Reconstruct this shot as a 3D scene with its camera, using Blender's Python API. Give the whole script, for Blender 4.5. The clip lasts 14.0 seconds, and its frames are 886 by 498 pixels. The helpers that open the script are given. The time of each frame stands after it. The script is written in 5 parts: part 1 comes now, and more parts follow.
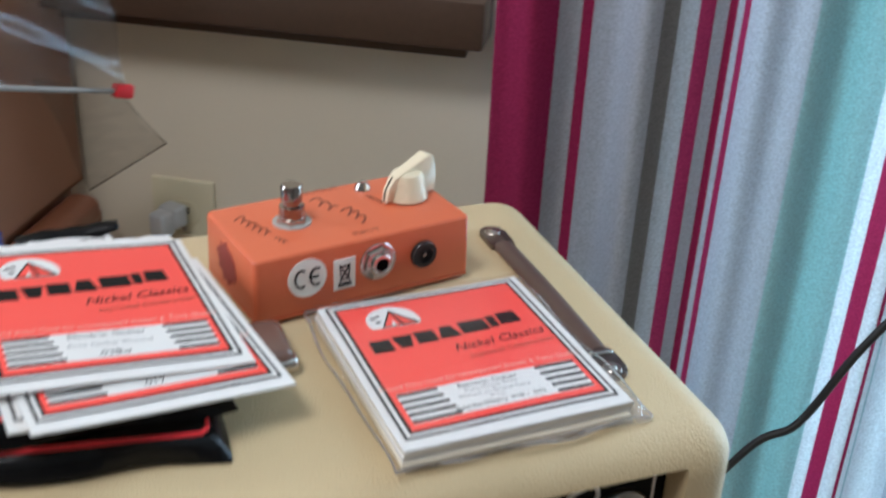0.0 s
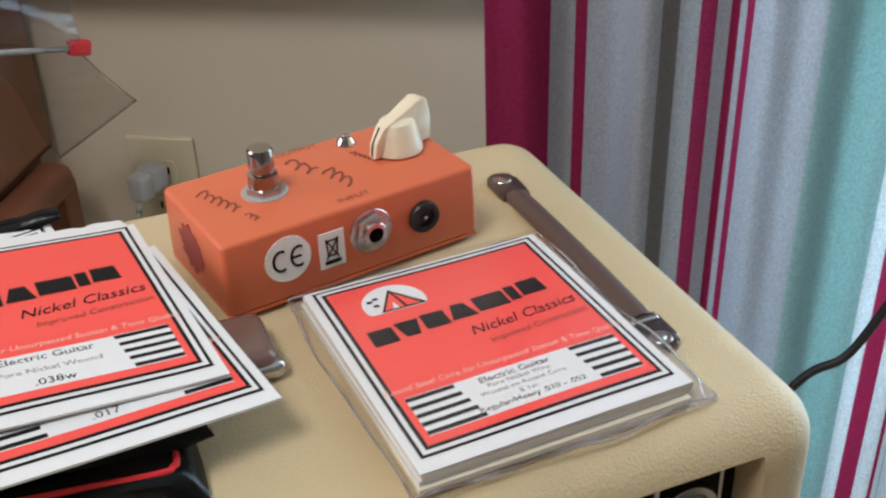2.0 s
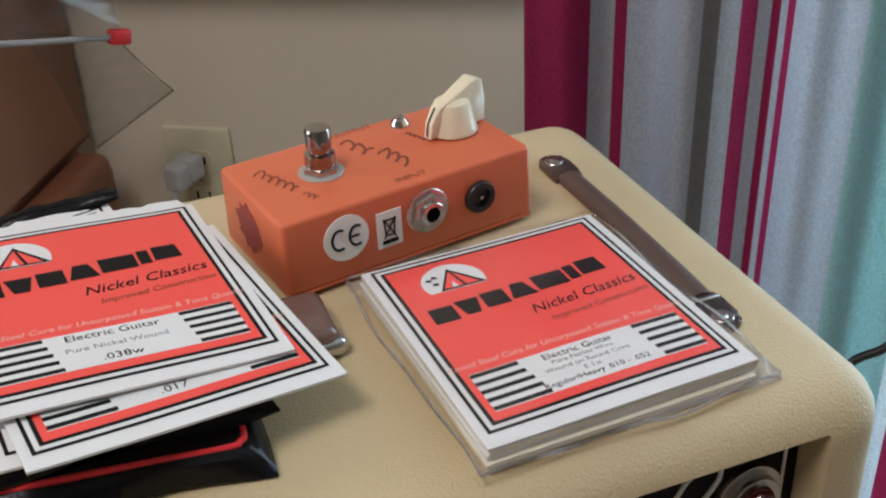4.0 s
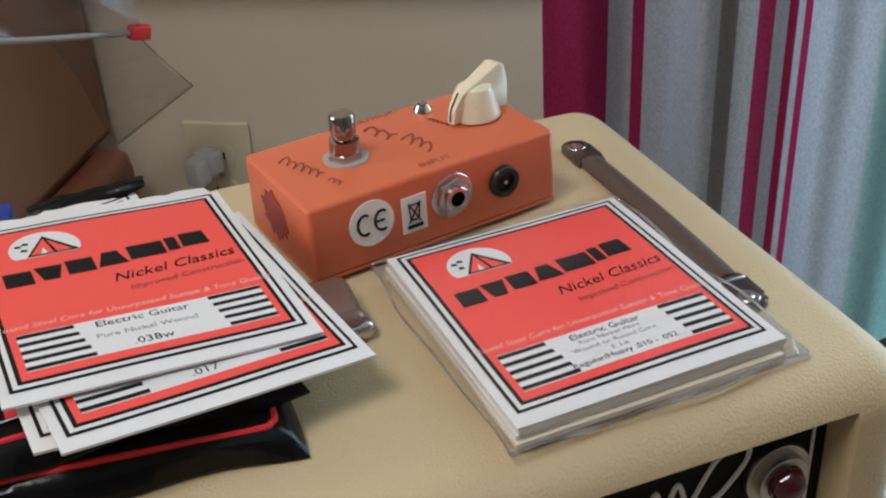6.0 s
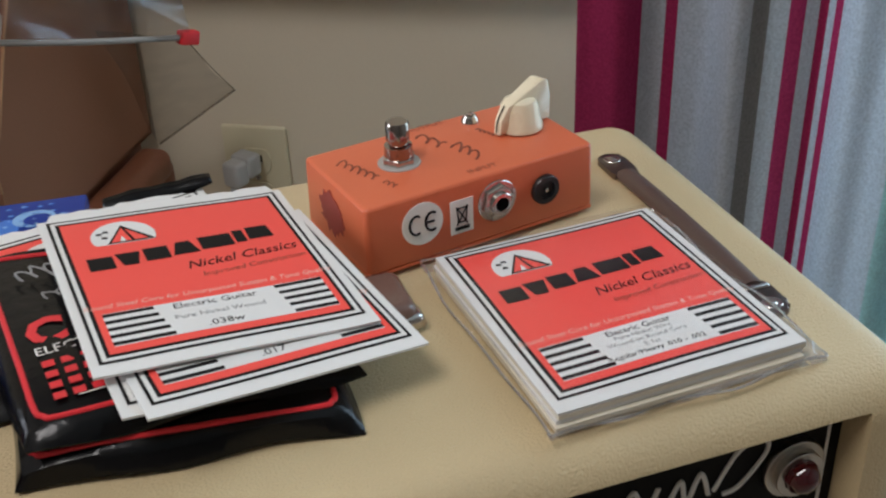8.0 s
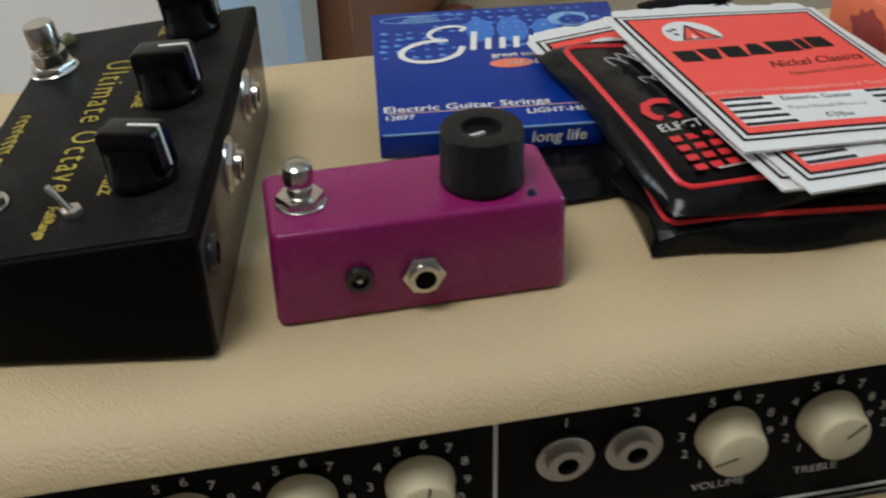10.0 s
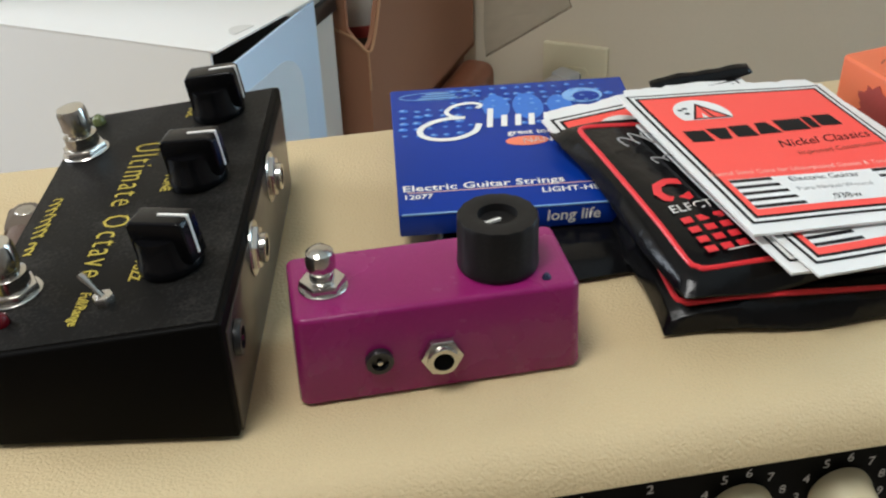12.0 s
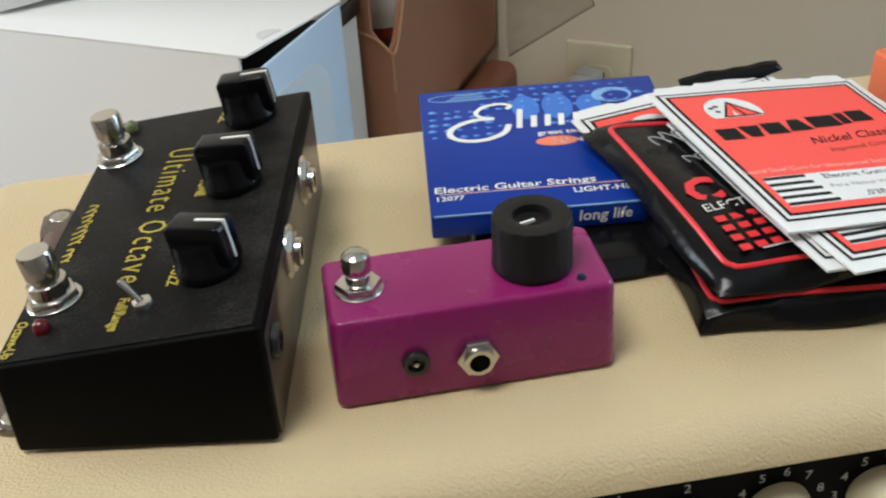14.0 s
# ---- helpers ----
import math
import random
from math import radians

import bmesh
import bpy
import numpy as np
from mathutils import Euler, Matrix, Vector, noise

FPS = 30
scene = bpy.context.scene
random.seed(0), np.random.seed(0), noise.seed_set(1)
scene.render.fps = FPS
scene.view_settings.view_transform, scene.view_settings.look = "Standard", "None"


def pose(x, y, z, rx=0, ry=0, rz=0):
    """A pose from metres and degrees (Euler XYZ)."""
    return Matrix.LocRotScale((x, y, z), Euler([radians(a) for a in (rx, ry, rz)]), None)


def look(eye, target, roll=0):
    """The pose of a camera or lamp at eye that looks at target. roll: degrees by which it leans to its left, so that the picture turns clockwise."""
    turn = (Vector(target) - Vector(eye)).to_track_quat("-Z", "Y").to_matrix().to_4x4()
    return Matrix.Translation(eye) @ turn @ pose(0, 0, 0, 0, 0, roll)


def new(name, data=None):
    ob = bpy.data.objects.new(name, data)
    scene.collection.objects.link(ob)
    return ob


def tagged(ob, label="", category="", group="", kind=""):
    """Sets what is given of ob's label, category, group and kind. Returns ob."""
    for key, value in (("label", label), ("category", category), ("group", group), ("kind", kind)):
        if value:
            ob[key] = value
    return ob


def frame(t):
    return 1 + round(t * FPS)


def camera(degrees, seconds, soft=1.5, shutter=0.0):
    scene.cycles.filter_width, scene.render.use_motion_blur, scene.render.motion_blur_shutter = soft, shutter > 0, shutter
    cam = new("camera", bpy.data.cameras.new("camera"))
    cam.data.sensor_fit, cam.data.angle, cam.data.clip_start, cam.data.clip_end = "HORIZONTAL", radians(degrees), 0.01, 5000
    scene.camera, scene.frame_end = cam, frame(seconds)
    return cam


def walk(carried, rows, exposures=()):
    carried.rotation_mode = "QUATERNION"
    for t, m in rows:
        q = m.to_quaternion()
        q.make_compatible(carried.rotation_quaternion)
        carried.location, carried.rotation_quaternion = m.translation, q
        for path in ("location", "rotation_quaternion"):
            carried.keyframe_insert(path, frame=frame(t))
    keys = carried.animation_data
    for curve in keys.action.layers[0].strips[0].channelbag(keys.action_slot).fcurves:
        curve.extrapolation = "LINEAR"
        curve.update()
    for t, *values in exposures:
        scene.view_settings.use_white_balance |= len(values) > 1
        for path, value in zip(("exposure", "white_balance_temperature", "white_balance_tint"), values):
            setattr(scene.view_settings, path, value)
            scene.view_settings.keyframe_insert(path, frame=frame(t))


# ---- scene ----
# camera: hand-held, about 0.4 m from the things on the amplifier's top (z = 0)
cam = camera(43.55, 14.0, soft=2.2, shutter=0.6)
walk(cam, [
    (0, pose(0.1840, -0.3386, 0.2647, 62.66, -2.62, -20.17)),
    (0.4, pose(0.1981, -0.2869, 0.2529, 62.39, -0.76, -24.37)),
    (0.5, pose(0.2059, -0.2793, 0.2460, 61.08, 0.66, -24.15)),
    (1, pose(0.2052, -0.2646, 0.2412, 60.32, 0.69, -22.71)),
    (1.5, pose(0.2172, -0.2627, 0.2400, 59.16, 0.50, -22.87)),
    (2, pose(0.2128, -0.2646, 0.2388, 58.88, 1.67, -22.30)),
    (2.5, pose(0.2097, -0.2658, 0.2366, 58.59, 2.31, -22.20)),
    (2.7, pose(0.2045, -0.2654, 0.2361, 58.55, 1.91, -21.57)),
    (4.8, pose(0.1981, -0.2612, 0.2326, 58.84, 2.51, -21.20)),
    (5, pose(0.2001, -0.2621, 0.2328, 58.74, 2.76, -21.51)),
    (5.5, pose(0.1996, -0.2621, 0.2297, 58.58, 3.14, -21.66)),
    (6, pose(0.1938, -0.2642, 0.2300, 58.60, 3.16, -20.96)),
    (6.5, pose(0.1931, -0.2657, 0.2305, 58.71, 3.26, -21.01)),
    (7, pose(0.1871, -0.2676, 0.2351, 58.98, 2.93, -20.32)),
    (7.2, pose(0.1836, -0.2681, 0.2350, 59.23, 2.27, -19.96)),
    (9.3, pose(0.0776, -0.3242, 0.2614, 58.15, 2.44, -17.97)),
    (9.5, pose(0.0365, -0.3135, 0.2434, 57.12, 1.75, -12.22)),
    (9.6, pose(0.0230, -0.3051, 0.2374, 56.60, 1.55, -11.34)),
    (9.7, pose(0.0156, -0.2975, 0.2336, 55.62, 1.17, -10.90)),
    (10, pose(0.0026, -0.2748, 0.2191, 54.62, 1.25, -11.01)),
    (10.5, pose(-0.0091, -0.2684, 0.2245, 55.37, 0.42, -9.40)),
    (11, pose(-0.0057, -0.2728, 0.2331, 56.61, 0.73, -9.19)),
    (11.5, pose(-0.0030, -0.2744, 0.2358, 56.85, 1.01, -9.23)),
    (12, pose(0.0028, -0.2765, 0.2370, 56.69, 1.83, -10.29)),
    (12.5, pose(0.0042, -0.2772, 0.2379, 56.75, 2.33, -10.37)),
    (13, pose(-0.0015, -0.2783, 0.2361, 56.61, 2.10, -9.60)),
    (13.5, pose(-0.0081, -0.2759, 0.2382, 56.79, 2.21, -8.97)),
    (14, pose(-0.0016, -0.2764, 0.2383, 56.71, 3.00, -9.76)),
], exposures=[(0.0, 0.0, 5750, 12), (0.6, 0.05, 6100, 15), (2.5, -0.12, 6150, 15), (5.0, -0.32, 6150, 15), (7.2, -0.32, 6150, 15), (9.5, -0.5, 6000, 8), (10.5, -0.2, 6000, 8), (11.5, 0.06, 6050, 8), (14.0, 0.09, 6000, 8)])

# ---------------------------------------------------------------- light
# The room stands at 31 degrees to the amplifier: u runs along the outlet wall, d is the distance from that wall.
WA = radians(31)
DIR, NRM = Vector((math.cos(WA), -math.sin(WA), 0)), Vector((math.sin(WA), math.cos(WA), 0))
WALL0 = Vector((0.2928, 0.7823, 0))
FLOOR, CEIL = -0.63, 1.80


def room(u, d, z):
    return WALL0 + DIR * u - NRM * d + Vector((0, 0, z))


ROOMROT = Matrix.Rotation(-WA, 4, "Z")   # local x along the wall, local y into the wall

world = bpy.data.worlds.new("sky")
scene.world = world
world.use_nodes = True
wn = world.node_tree.nodes
sky = wn.new("ShaderNodeTexSky")
sky.sky_type, sky.sun_disc = "NISHITA", False
sky.sun_elevation, sky.sun_rotation = radians(35), radians(60)
wn["Background"].inputs["Strength"].default_value = 0.12
world.node_tree.links.new(sky.outputs["Color"], wn["Background"].inputs["Color"])


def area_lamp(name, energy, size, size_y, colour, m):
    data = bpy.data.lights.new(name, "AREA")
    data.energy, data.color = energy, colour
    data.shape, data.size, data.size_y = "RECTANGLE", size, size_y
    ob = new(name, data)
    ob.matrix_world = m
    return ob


# daylight that comes in through the glazed opening behind the curtain
area_lamp("window_daylight", 44, 1.05, 1.9, (0.62, 0.86, 1.0), look(room(1.185, -0.10, 0.38), room(1.185, 2.0, 0.38)))
# added light from the left; its window is unseen, assumed from the shadows' direction
area_lamp("assumed_side_daylight", 42, 1.1, 1.2, (0.95, 0.97, 1.0), look(room(-2.34, 1.35, 0.75), room(0.0, 1.2, 0.2)))
# added overhead fill, up to the left; no ceiling lamp is seen
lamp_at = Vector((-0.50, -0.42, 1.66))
area_lamp("overhead_fill_light", 23.5, 0.60, 0.60, (1.0, 0.94, 0.86), look(lamp_at, lamp_at - Vector((0, 0, 1))))


# ---------------------------------------------------------------- materials
def mat(name, colour, rough=0.5, metal=0.0, vary=0.12, grain=900.0, bump=0.0, bump_scale=900.0, blotch=25.0, spec=0.5,
        coat=0.0, rough_vary=0.1, island=0.0, dust=0.0):
    m = bpy.data.materials.new(name)
    m.use_nodes = True
    t, n, l = m.node_tree, m.node_tree.nodes, m.node_tree.links
    b = n["Principled BSDF"]
    b.inputs["Metallic"].default_value = metal
    b.inputs["Specular IOR Level"].default_value = spec
    b.inputs["Coat Weight"].default_value = coat
    b.inputs["Coat Roughness"].default_value = 0.12
    co = n.new("ShaderNodeTexCoord")

    def noise_at(scale, detail=3.0):
        x = n.new("ShaderNodeTexNoise")
        x.inputs["Scale"].default_value, x.inputs["Detail"].default_value = scale, detail
        l.new(co.outputs["Object"], x.inputs["Vector"])
        return x.outputs["Fac"]

    def math_node(op, a, c):
        x = n.new("ShaderNodeMath")
        x.operation = op
        for i, v in enumerate((a, c)):
            if isinstance(v, (int, float)):
                x.inputs[i].default_value = v
            else:
                l.new(v, x.inputs[i])
        return x.outputs[0]

    fine, wide = noise_at(grain), noise_at(blotch, 4)
    both = math_node("ADD", math_node("MULTIPLY", fine, 0.5), math_node("MULTIPLY", wide, 0.5))
    gain = math_node("ADD", math_node("MULTIPLY", both, 2 * vary), 1 - vary)
    if island:
        info = n.new("ShaderNodeObjectInfo")
        gain = math_node("MULTIPLY", gain, math_node("ADD", math_node("MULTIPLY", info.outputs["Random"], island), 1 - island / 2))
    mix = n.new("ShaderNodeVectorMath")
    mix.operation = "SCALE"
    mix.inputs[0].default_value = colour[:3]
    l.new(gain, mix.inputs["Scale"])
    out = mix.outputs[0]
    if dust:
        dm = n.new("ShaderNodeMix")
        dm.data_type = "RGBA"
        ramp = n.new("ShaderNodeMapRange")
        ramp.inputs["From Min"].default_value, ramp.inputs["From Max"].default_value = 0.48, 0.75
        ramp.inputs["To Max"].default_value = dust
        l.new(both, ramp.inputs["Value"])
        l.new(ramp.outputs[0], dm.inputs["Factor"])
        l.new(out, dm.inputs["A"])
        dm.inputs["B"].default_value = (0.30, 0.28, 0.25, 1)
        out = dm.outputs["Result"]
    l.new(out, b.inputs["Base Color"])
    l.new(math_node("ADD", math_node("MULTIPLY", wide, 2 * rough_vary), rough - rough_vary), b.inputs["Roughness"])
    if bump:
        bp = n.new("ShaderNodeBump")
        bp.inputs["Strength"].default_value, bp.inputs["Distance"].default_value = bump, 0.0008
        l.new(noise_at(bump_scale, 2), bp.inputs["Height"])
        l.new(bp.outputs[0], b.inputs["Normal"])
    return m


TOLEX = mat("blonde_tolex", (0.585, 0.462, 0.268), 0.52, vary=0.16, grain=1300, bump=0.85, bump_scale=860, blotch=14, spec=0.35)
PANEL = mat("black_panel", (0.003, 0.003, 0.003), 0.4, vary=0.2, spec=0.08)
CREAM = mat("cream_plastic", (0.74, 0.66, 0.44), 0.38, vary=0.05, blotch=60)
IVORY = mat("ivory_plastic", (0.80, 0.70, 0.50), 0.28, vary=0.04, blotch=60)
CHROME = mat("chrome", (0.56, 0.54, 0.50), 0.18, 1.0, vary=0.15, rough_vary=0.06)
NICKEL = mat("worn_nickel", (0.50, 0.47, 0.42), 0.28, 1.0, vary=0.15)
STEEL = mat("plated_steel", (0.58, 0.56, 0.53), 0.24, 1.0, vary=0.12)
HOLE = mat("dark_hole", (0.003, 0.003, 0.003), 0.7, vary=0.1, spec=0.05)
LEATHER = mat("brown_strap", (0.10, 0.060, 0.048), 0.33, vary=0.22, bump=0.25, bump_scale=1200, spec=0.55)
WHITE_INK = mat("white_ink", (0.78, 0.77, 0.73), 0.5, vary=0.06)
ORANGE = mat("orange_paint", (0.67, 0.150, 0.062), 0.36, vary=0.06, bump=0.06, bump_scale=500, blotch=30)
ORANGE_INK = mat("dark_print", (0.25, 0.055, 0.028), 0.5, vary=0.25)
RED_INK = mat("dark_red_print", (0.31, 0.042, 0.035), 0.5, vary=0.25, grain=500)
STICKER = mat("white_sticker", (0.84, 0.83, 0.77), 0.45, vary=0.04)
BLACK_INK = mat("black_ink", (0.010, 0.009, 0.009), 0.6, vary=0.2, spec=0.15)
BLACK_PLASTIC = mat("black_plastic", (0.012, 0.012, 0.013), 0.32, vary=0.2, coat=0.1)
KNOB_BLACK = mat("black_gloss_knob", (0.003, 0.003, 0.0035), 0.22, vary=0.2, spec=0.20, rough_vary=0.06)
RUBBER = mat("black_matt_knob", (0.008, 0.0075, 0.0075), 0.46, spec=0.22, vary=0.2, dust=0.025)
PURPLE = mat("purple_paint", (0.235, 0.010, 0.110), 0.27, spec=0.4, vary=0.16, dust=0.05, blotch=40, rough_vary=0.05, bump=0.02, bump_scale=300)
BLACKBOX = mat("black_enclosure", (0.0028, 0.0025, 0.0022), 0.5, vary=0.25, blotch=35, spec=0.05, bump=0.05, bump_scale=1400)
BLACKTOP = mat("dusty_black_top", (0.006, 0.0055, 0.005), 0.5, vary=0.25, blotch=45, spec=0.10, dust=0.11, bump=0.05, bump_scale=1400)
BLACKSIDE = mat("brown_grey_side", (0.10, 0.085, 0.07), 0.30, 0.6, vary=0.15)
YELLOW_INK = mat("yellow_ink", (0.44, 0.35, 0.040), 0.5, vary=0.15)
PAPER = mat("white_paper", (0.75, 0.745, 0.72), 0.6, vary=0.04, blotch=40, bump=0.04)
PAPER_EDGE = mat("cream_paper", (0.76, 0.70, 0.56), 0.65, vary=0.08, grain=1200)
RED_PRINT = mat("salmon_red_ink", (0.92, 0.088, 0.068), 0.46, vary=0.05, blotch=30)
PINK_INK = mat("pale_pink_ink", (0.85, 0.50, 0.42), 0.5, vary=0.08)
BLACK_FILM = mat("black_glossy_film", (0.004, 0.004, 0.0045), 0.22, vary=0.2, rough_vary=0.08, spec=0.24, bump=0.3, bump_scale=220)
RED_LINE = mat("bright_red_ink", (0.75, 0.035, 0.045), 0.35, vary=0.05)
GREY_INK = mat("grey_ink", (0.25, 0.25, 0.25), 0.4, vary=0.3)
BLUE = mat("royal_blue_card", (0.002, 0.031, 0.27), 0.40, spec=0.25, vary=0.10, blotch=30)
BLUE_MID = mat("mid_blue_ink", (0.03, 0.16, 0.58), 0.32, vary=0.25, grain=400)
BLUE_LIGHT = mat("pale_blue_ink", (0.22, 0.42, 0.72), 0.35, vary=0.2, grain=400)
SALMON = mat("salmon_ink", (0.85, 0.22, 0.12), 0.4, vary=0.05)
WALLPAINT = mat("beige_wall_paint", (0.74, 0.67, 0.53), 0.7, vary=0.05, grain=300, bump=0.12, bump_scale=260, blotch=4)
# for unseen walls only: dark, so that they bounce less light
WALLDARK = mat("bounce_cutting_wall", (0.20, 0.165, 0.14), 0.75, vary=0.06, grain=300, bump=0.12, bump_scale=260, blotch=4)
CEILPAINT = mat("white_ceiling_paint", (0.62, 0.60, 0.56), 0.8, vary=0.04, bump=0.1, bump_scale=200, blotch=4)
FLOORWOOD = mat("brown_carpet", (0.25, 0.19, 0.14), 0.9, vary=0.3, grain=500, bump=0.4, bump_scale=500, blotch=6)
SHELFWOOD = mat("dark_brown_wood", (0.075, 0.042, 0.026), 0.45, vary=0.3, grain=160, blotch=12)
REDWOOD = mat("reddish_wood", (0.25, 0.095, 0.050), 0.42, vary=0.3, grain=220, blotch=20)
CARD = mat("brown_cardboard", (0.34, 0.160, 0.090), 0.75, vary=0.14, grain=400, blotch=10, bump=0.1)
CARD_IN = mat("cardboard_edge", (0.42, 0.25, 0.14), 0.8, vary=0.2, grain=600)
WHITEBOX = mat("white_coated_card", (0.77, 0.765, 0.74), 0.5, vary=0.03, blotch=8)
PALEBLUE = mat("pale_blue_print", (0.56, 0.71, 0.89), 0.45, vary=0.04, blotch=12)
PALERBLUE = mat("paler_blue_print", (0.73, 0.83, 0.93), 0.45, vary=0.03, blotch=12)
GREYBOX = mat("grey_white_card", (0.60, 0.59, 0.56), 0.6, vary=0.06, blotch=15)
COMIC = mat("black_white_print", (0.75, 0.74, 0.70), 0.6, vary=0.05)
PLATE = mat("almond_plastic", (0.72, 0.66, 0.47), 0.4, vary=0.03, blotch=30)
PLUG = mat("white_plug", (0.52, 0.53, 0.53), 0.4, vary=0.06)
CABLE = mat("black_cable", (0.010, 0.010, 0.011), 0.4, vary=0.2)
RED_PLASTIC = mat("red_plastic", (0.78, 0.03, 0.04), 0.35, vary=0.04)
LAMP_RED = mat("dark_red_jewel", (0.045, 0.002, 0.004), 0.06, vary=0.2, coat=0.5)
LED_RED = mat("red_led", (0.09, 0.004, 0.008), 0.1, vary=0.1)
LED_GREEN = mat("olive_led", (0.10, 0.12, 0.045), 0.15, vary=0.1)
FRAME_WHITE = mat("white_window_frame", (0.78, 0.78, 0.77), 0.4, vary=0.03)
TWINE = mat("brown_tape", (0.45, 0.25, 0.13), 0.5, vary=0.2)


def film(name, tint, haze, shine):
    """Thin clear plastic: mostly clear, glossy, a little milky."""
    m = bpy.data.materials.new(name)
    m.use_nodes = True
    n, l = m.node_tree.nodes, m.node_tree.links
    n.remove(n["Principled BSDF"])
    clear, gloss, milk = n.new("ShaderNodeBsdfTransparent"), n.new("ShaderNodeBsdfGlossy"), n.new("ShaderNodeBsdfDiffuse")
    clear.inputs["Color"].default_value = (*tint, 1)
    gloss.inputs["Roughness"].default_value = 0.14
    milk.inputs["Color"].default_value = (0.62, 0.60, 0.58, 1)
    a, b = n.new("ShaderNodeMixShader"), n.new("ShaderNodeMixShader")
    b.inputs["Fac"].default_value = shine
    no, co, rng = n.new("ShaderNodeTexNoise"), n.new("ShaderNodeTexCoord"), n.new("ShaderNodeMapRange")
    no.inputs["Scale"].default_value = 40
    rng.inputs["From Min"].default_value, rng.inputs["From Max"].default_value, rng.inputs["To Max"].default_value = 0.35, 0.75, haze * 2
    l.new(co.outputs["Object"], no.inputs["Vector"])
    l.new(no.outputs["Fac"], rng.inputs["Value"])
    l.new(rng.outputs[0], a.inputs["Fac"])
    l.new(clear.outputs[0], a.inputs[1])
    l.new(milk.outputs[0], a.inputs[2])
    l.new(a.outputs[0], b.inputs[1])
    l.new(gloss.outputs[0], b.inputs[2])
    l.new(b.outputs[0], n["Material Output"].inputs["Surface"])
    return m


SLEEVE = film("clear_sleeve", (0.985, 0.98, 0.98), 0.02, 0.06)
ZIPBAG = film("clear_zip_bag", (0.74, 0.73, 0.71), 0.06, 0.05)
SEAM = film("sleeve_seam", (0.86, 0.86, 0.86), 0.35, 0.30)
FLAP = film("hazy_sleeve_flap", (0.93, 0.92, 0.92), 0.20, 0.07)


def fabric(name, edges):
    """Striped cloth that lets daylight through. edges: (start in metres, colour) along the cloth's width."""
    m = bpy.data.materials.new(name)
    m.use_nodes = True
    n, l = m.node_tree.nodes, m.node_tree.links
    n.remove(n["Principled BSDF"])
    uv, sep, ramp = n.new("ShaderNodeUVMap"), n.new("ShaderNodeSeparateXYZ"), n.new("ShaderNodeValToRGB")
    l.new(uv.outputs[0], sep.inputs[0])
    l.new(sep.outputs["X"], ramp.inputs["Fac"])
    cr = ramp.color_ramp
    cr.interpolation = "CONSTANT"
    for i, (pos, col) in enumerate(edges):
        e = cr.elements[i] if i < 2 else cr.elements.new(min(pos, 0.999))
        e.position = pos
        e.color = (*col, 1)
    co, no, mul = n.new("ShaderNodeTexCoord"), n.new("ShaderNodeTexNoise"), n.new("ShaderNodeMix")
    no.inputs["Scale"].default_value, no.inputs["Detail"].default_value = 420, 3
    l.new(co.outputs["Object"], no.inputs["Vector"])
    rng = n.new("ShaderNodeMapRange")
    rng.inputs["From Min"].default_value, rng.inputs["From Max"].default_value = 0.3, 0.7
    rng.inputs["To Min"].default_value, rng.inputs["To Max"].default_value = 0.84, 1.12
    l.new(no.outputs["Fac"], rng.inputs["Value"])
    mul.data_type, mul.blend_type = "RGBA", "MULTIPLY"
    mul.inputs["Factor"].default_value = 1
    l.new(ramp.outputs["Color"], mul.inputs["A"])
    l.new(rng.outputs[0], mul.inputs["B"])
    d, tr, mix = n.new("ShaderNodeBsdfDiffuse"), n.new("ShaderNodeBsdfTranslucent"), n.new("ShaderNodeMixShader")
    mix.inputs["Fac"].default_value = 0.38
    bp = n.new("ShaderNodeBump")
    bp.inputs["Strength"].default_value, bp.inputs["Distance"].default_value = 0.4, 0.001
    l.new(no.outputs["Fac"], bp.inputs["Height"])
    for s in (d, tr):
        l.new(mul.outputs["Result"], s.inputs["Color"])
        l.new(bp.outputs[0], s.inputs["Normal"])
    l.new(d.outputs[0], mix.inputs[1])
    l.new(tr.outputs[0], mix.inputs[2])
    l.new(mix.outputs[0], n["Material Output"].inputs["Surface"])
    return m


# ---------------------------------------------------------------- mesh helpers
def thing(name, m, label, category, group=""):
    ob = new(name)
    ob.matrix_world = m
    ob.empty_display_size = 0.02
    return tagged(ob, label, category, group)


def link_mesh(name, bm, material, parent=None, label="", m=None, smooth=True):
    bmesh.ops.recalc_face_normals(bm, faces=bm.faces)
    me = bpy.data.meshes.new(name)
    bm.to_mesh(me)
    bm.free()
    me.materials.append(material)
    if smooth:
        for p in me.polygons:
            p.use_smooth = True
        me.set_sharp_from_angle(angle=radians(38))
    ob = new(name, me)
    if parent is not None:
        ob.parent = parent
    if m is not None:
        ob.matrix_local = m
    if label:
        ob["label"] = label
    return ob


def part(name, bm, material, parent, label="", m=None):
    return link_mesh(name, bm, material, parent, label, m)


def structure(name, bm, material, label, category="wall"):
    return tagged(link_mesh(name, bm, material), label, category, kind="structure")


def box(x0, x1, y0, y1, z0, z1, bevel=0.0, seg=3, bm=None):
    bm = bm or bmesh.new()
    made = bmesh.ops.create_cube(bm, size=1, matrix=Matrix.Translation(((x0 + x1) / 2, (y0 + y1) / 2, (z0 + z1) / 2))
                                 @ Matrix.Diagonal((x1 - x0, y1 - y0, z1 - z0, 1)))
    if bevel:
        es = list({e for v in made["verts"] for e in v.link_edges})
        bmesh.ops.bevel(bm, geom=es, offset=bevel, segments=seg, profile=0.5, affect="EDGES", clamp_overlap=True)
    return bm


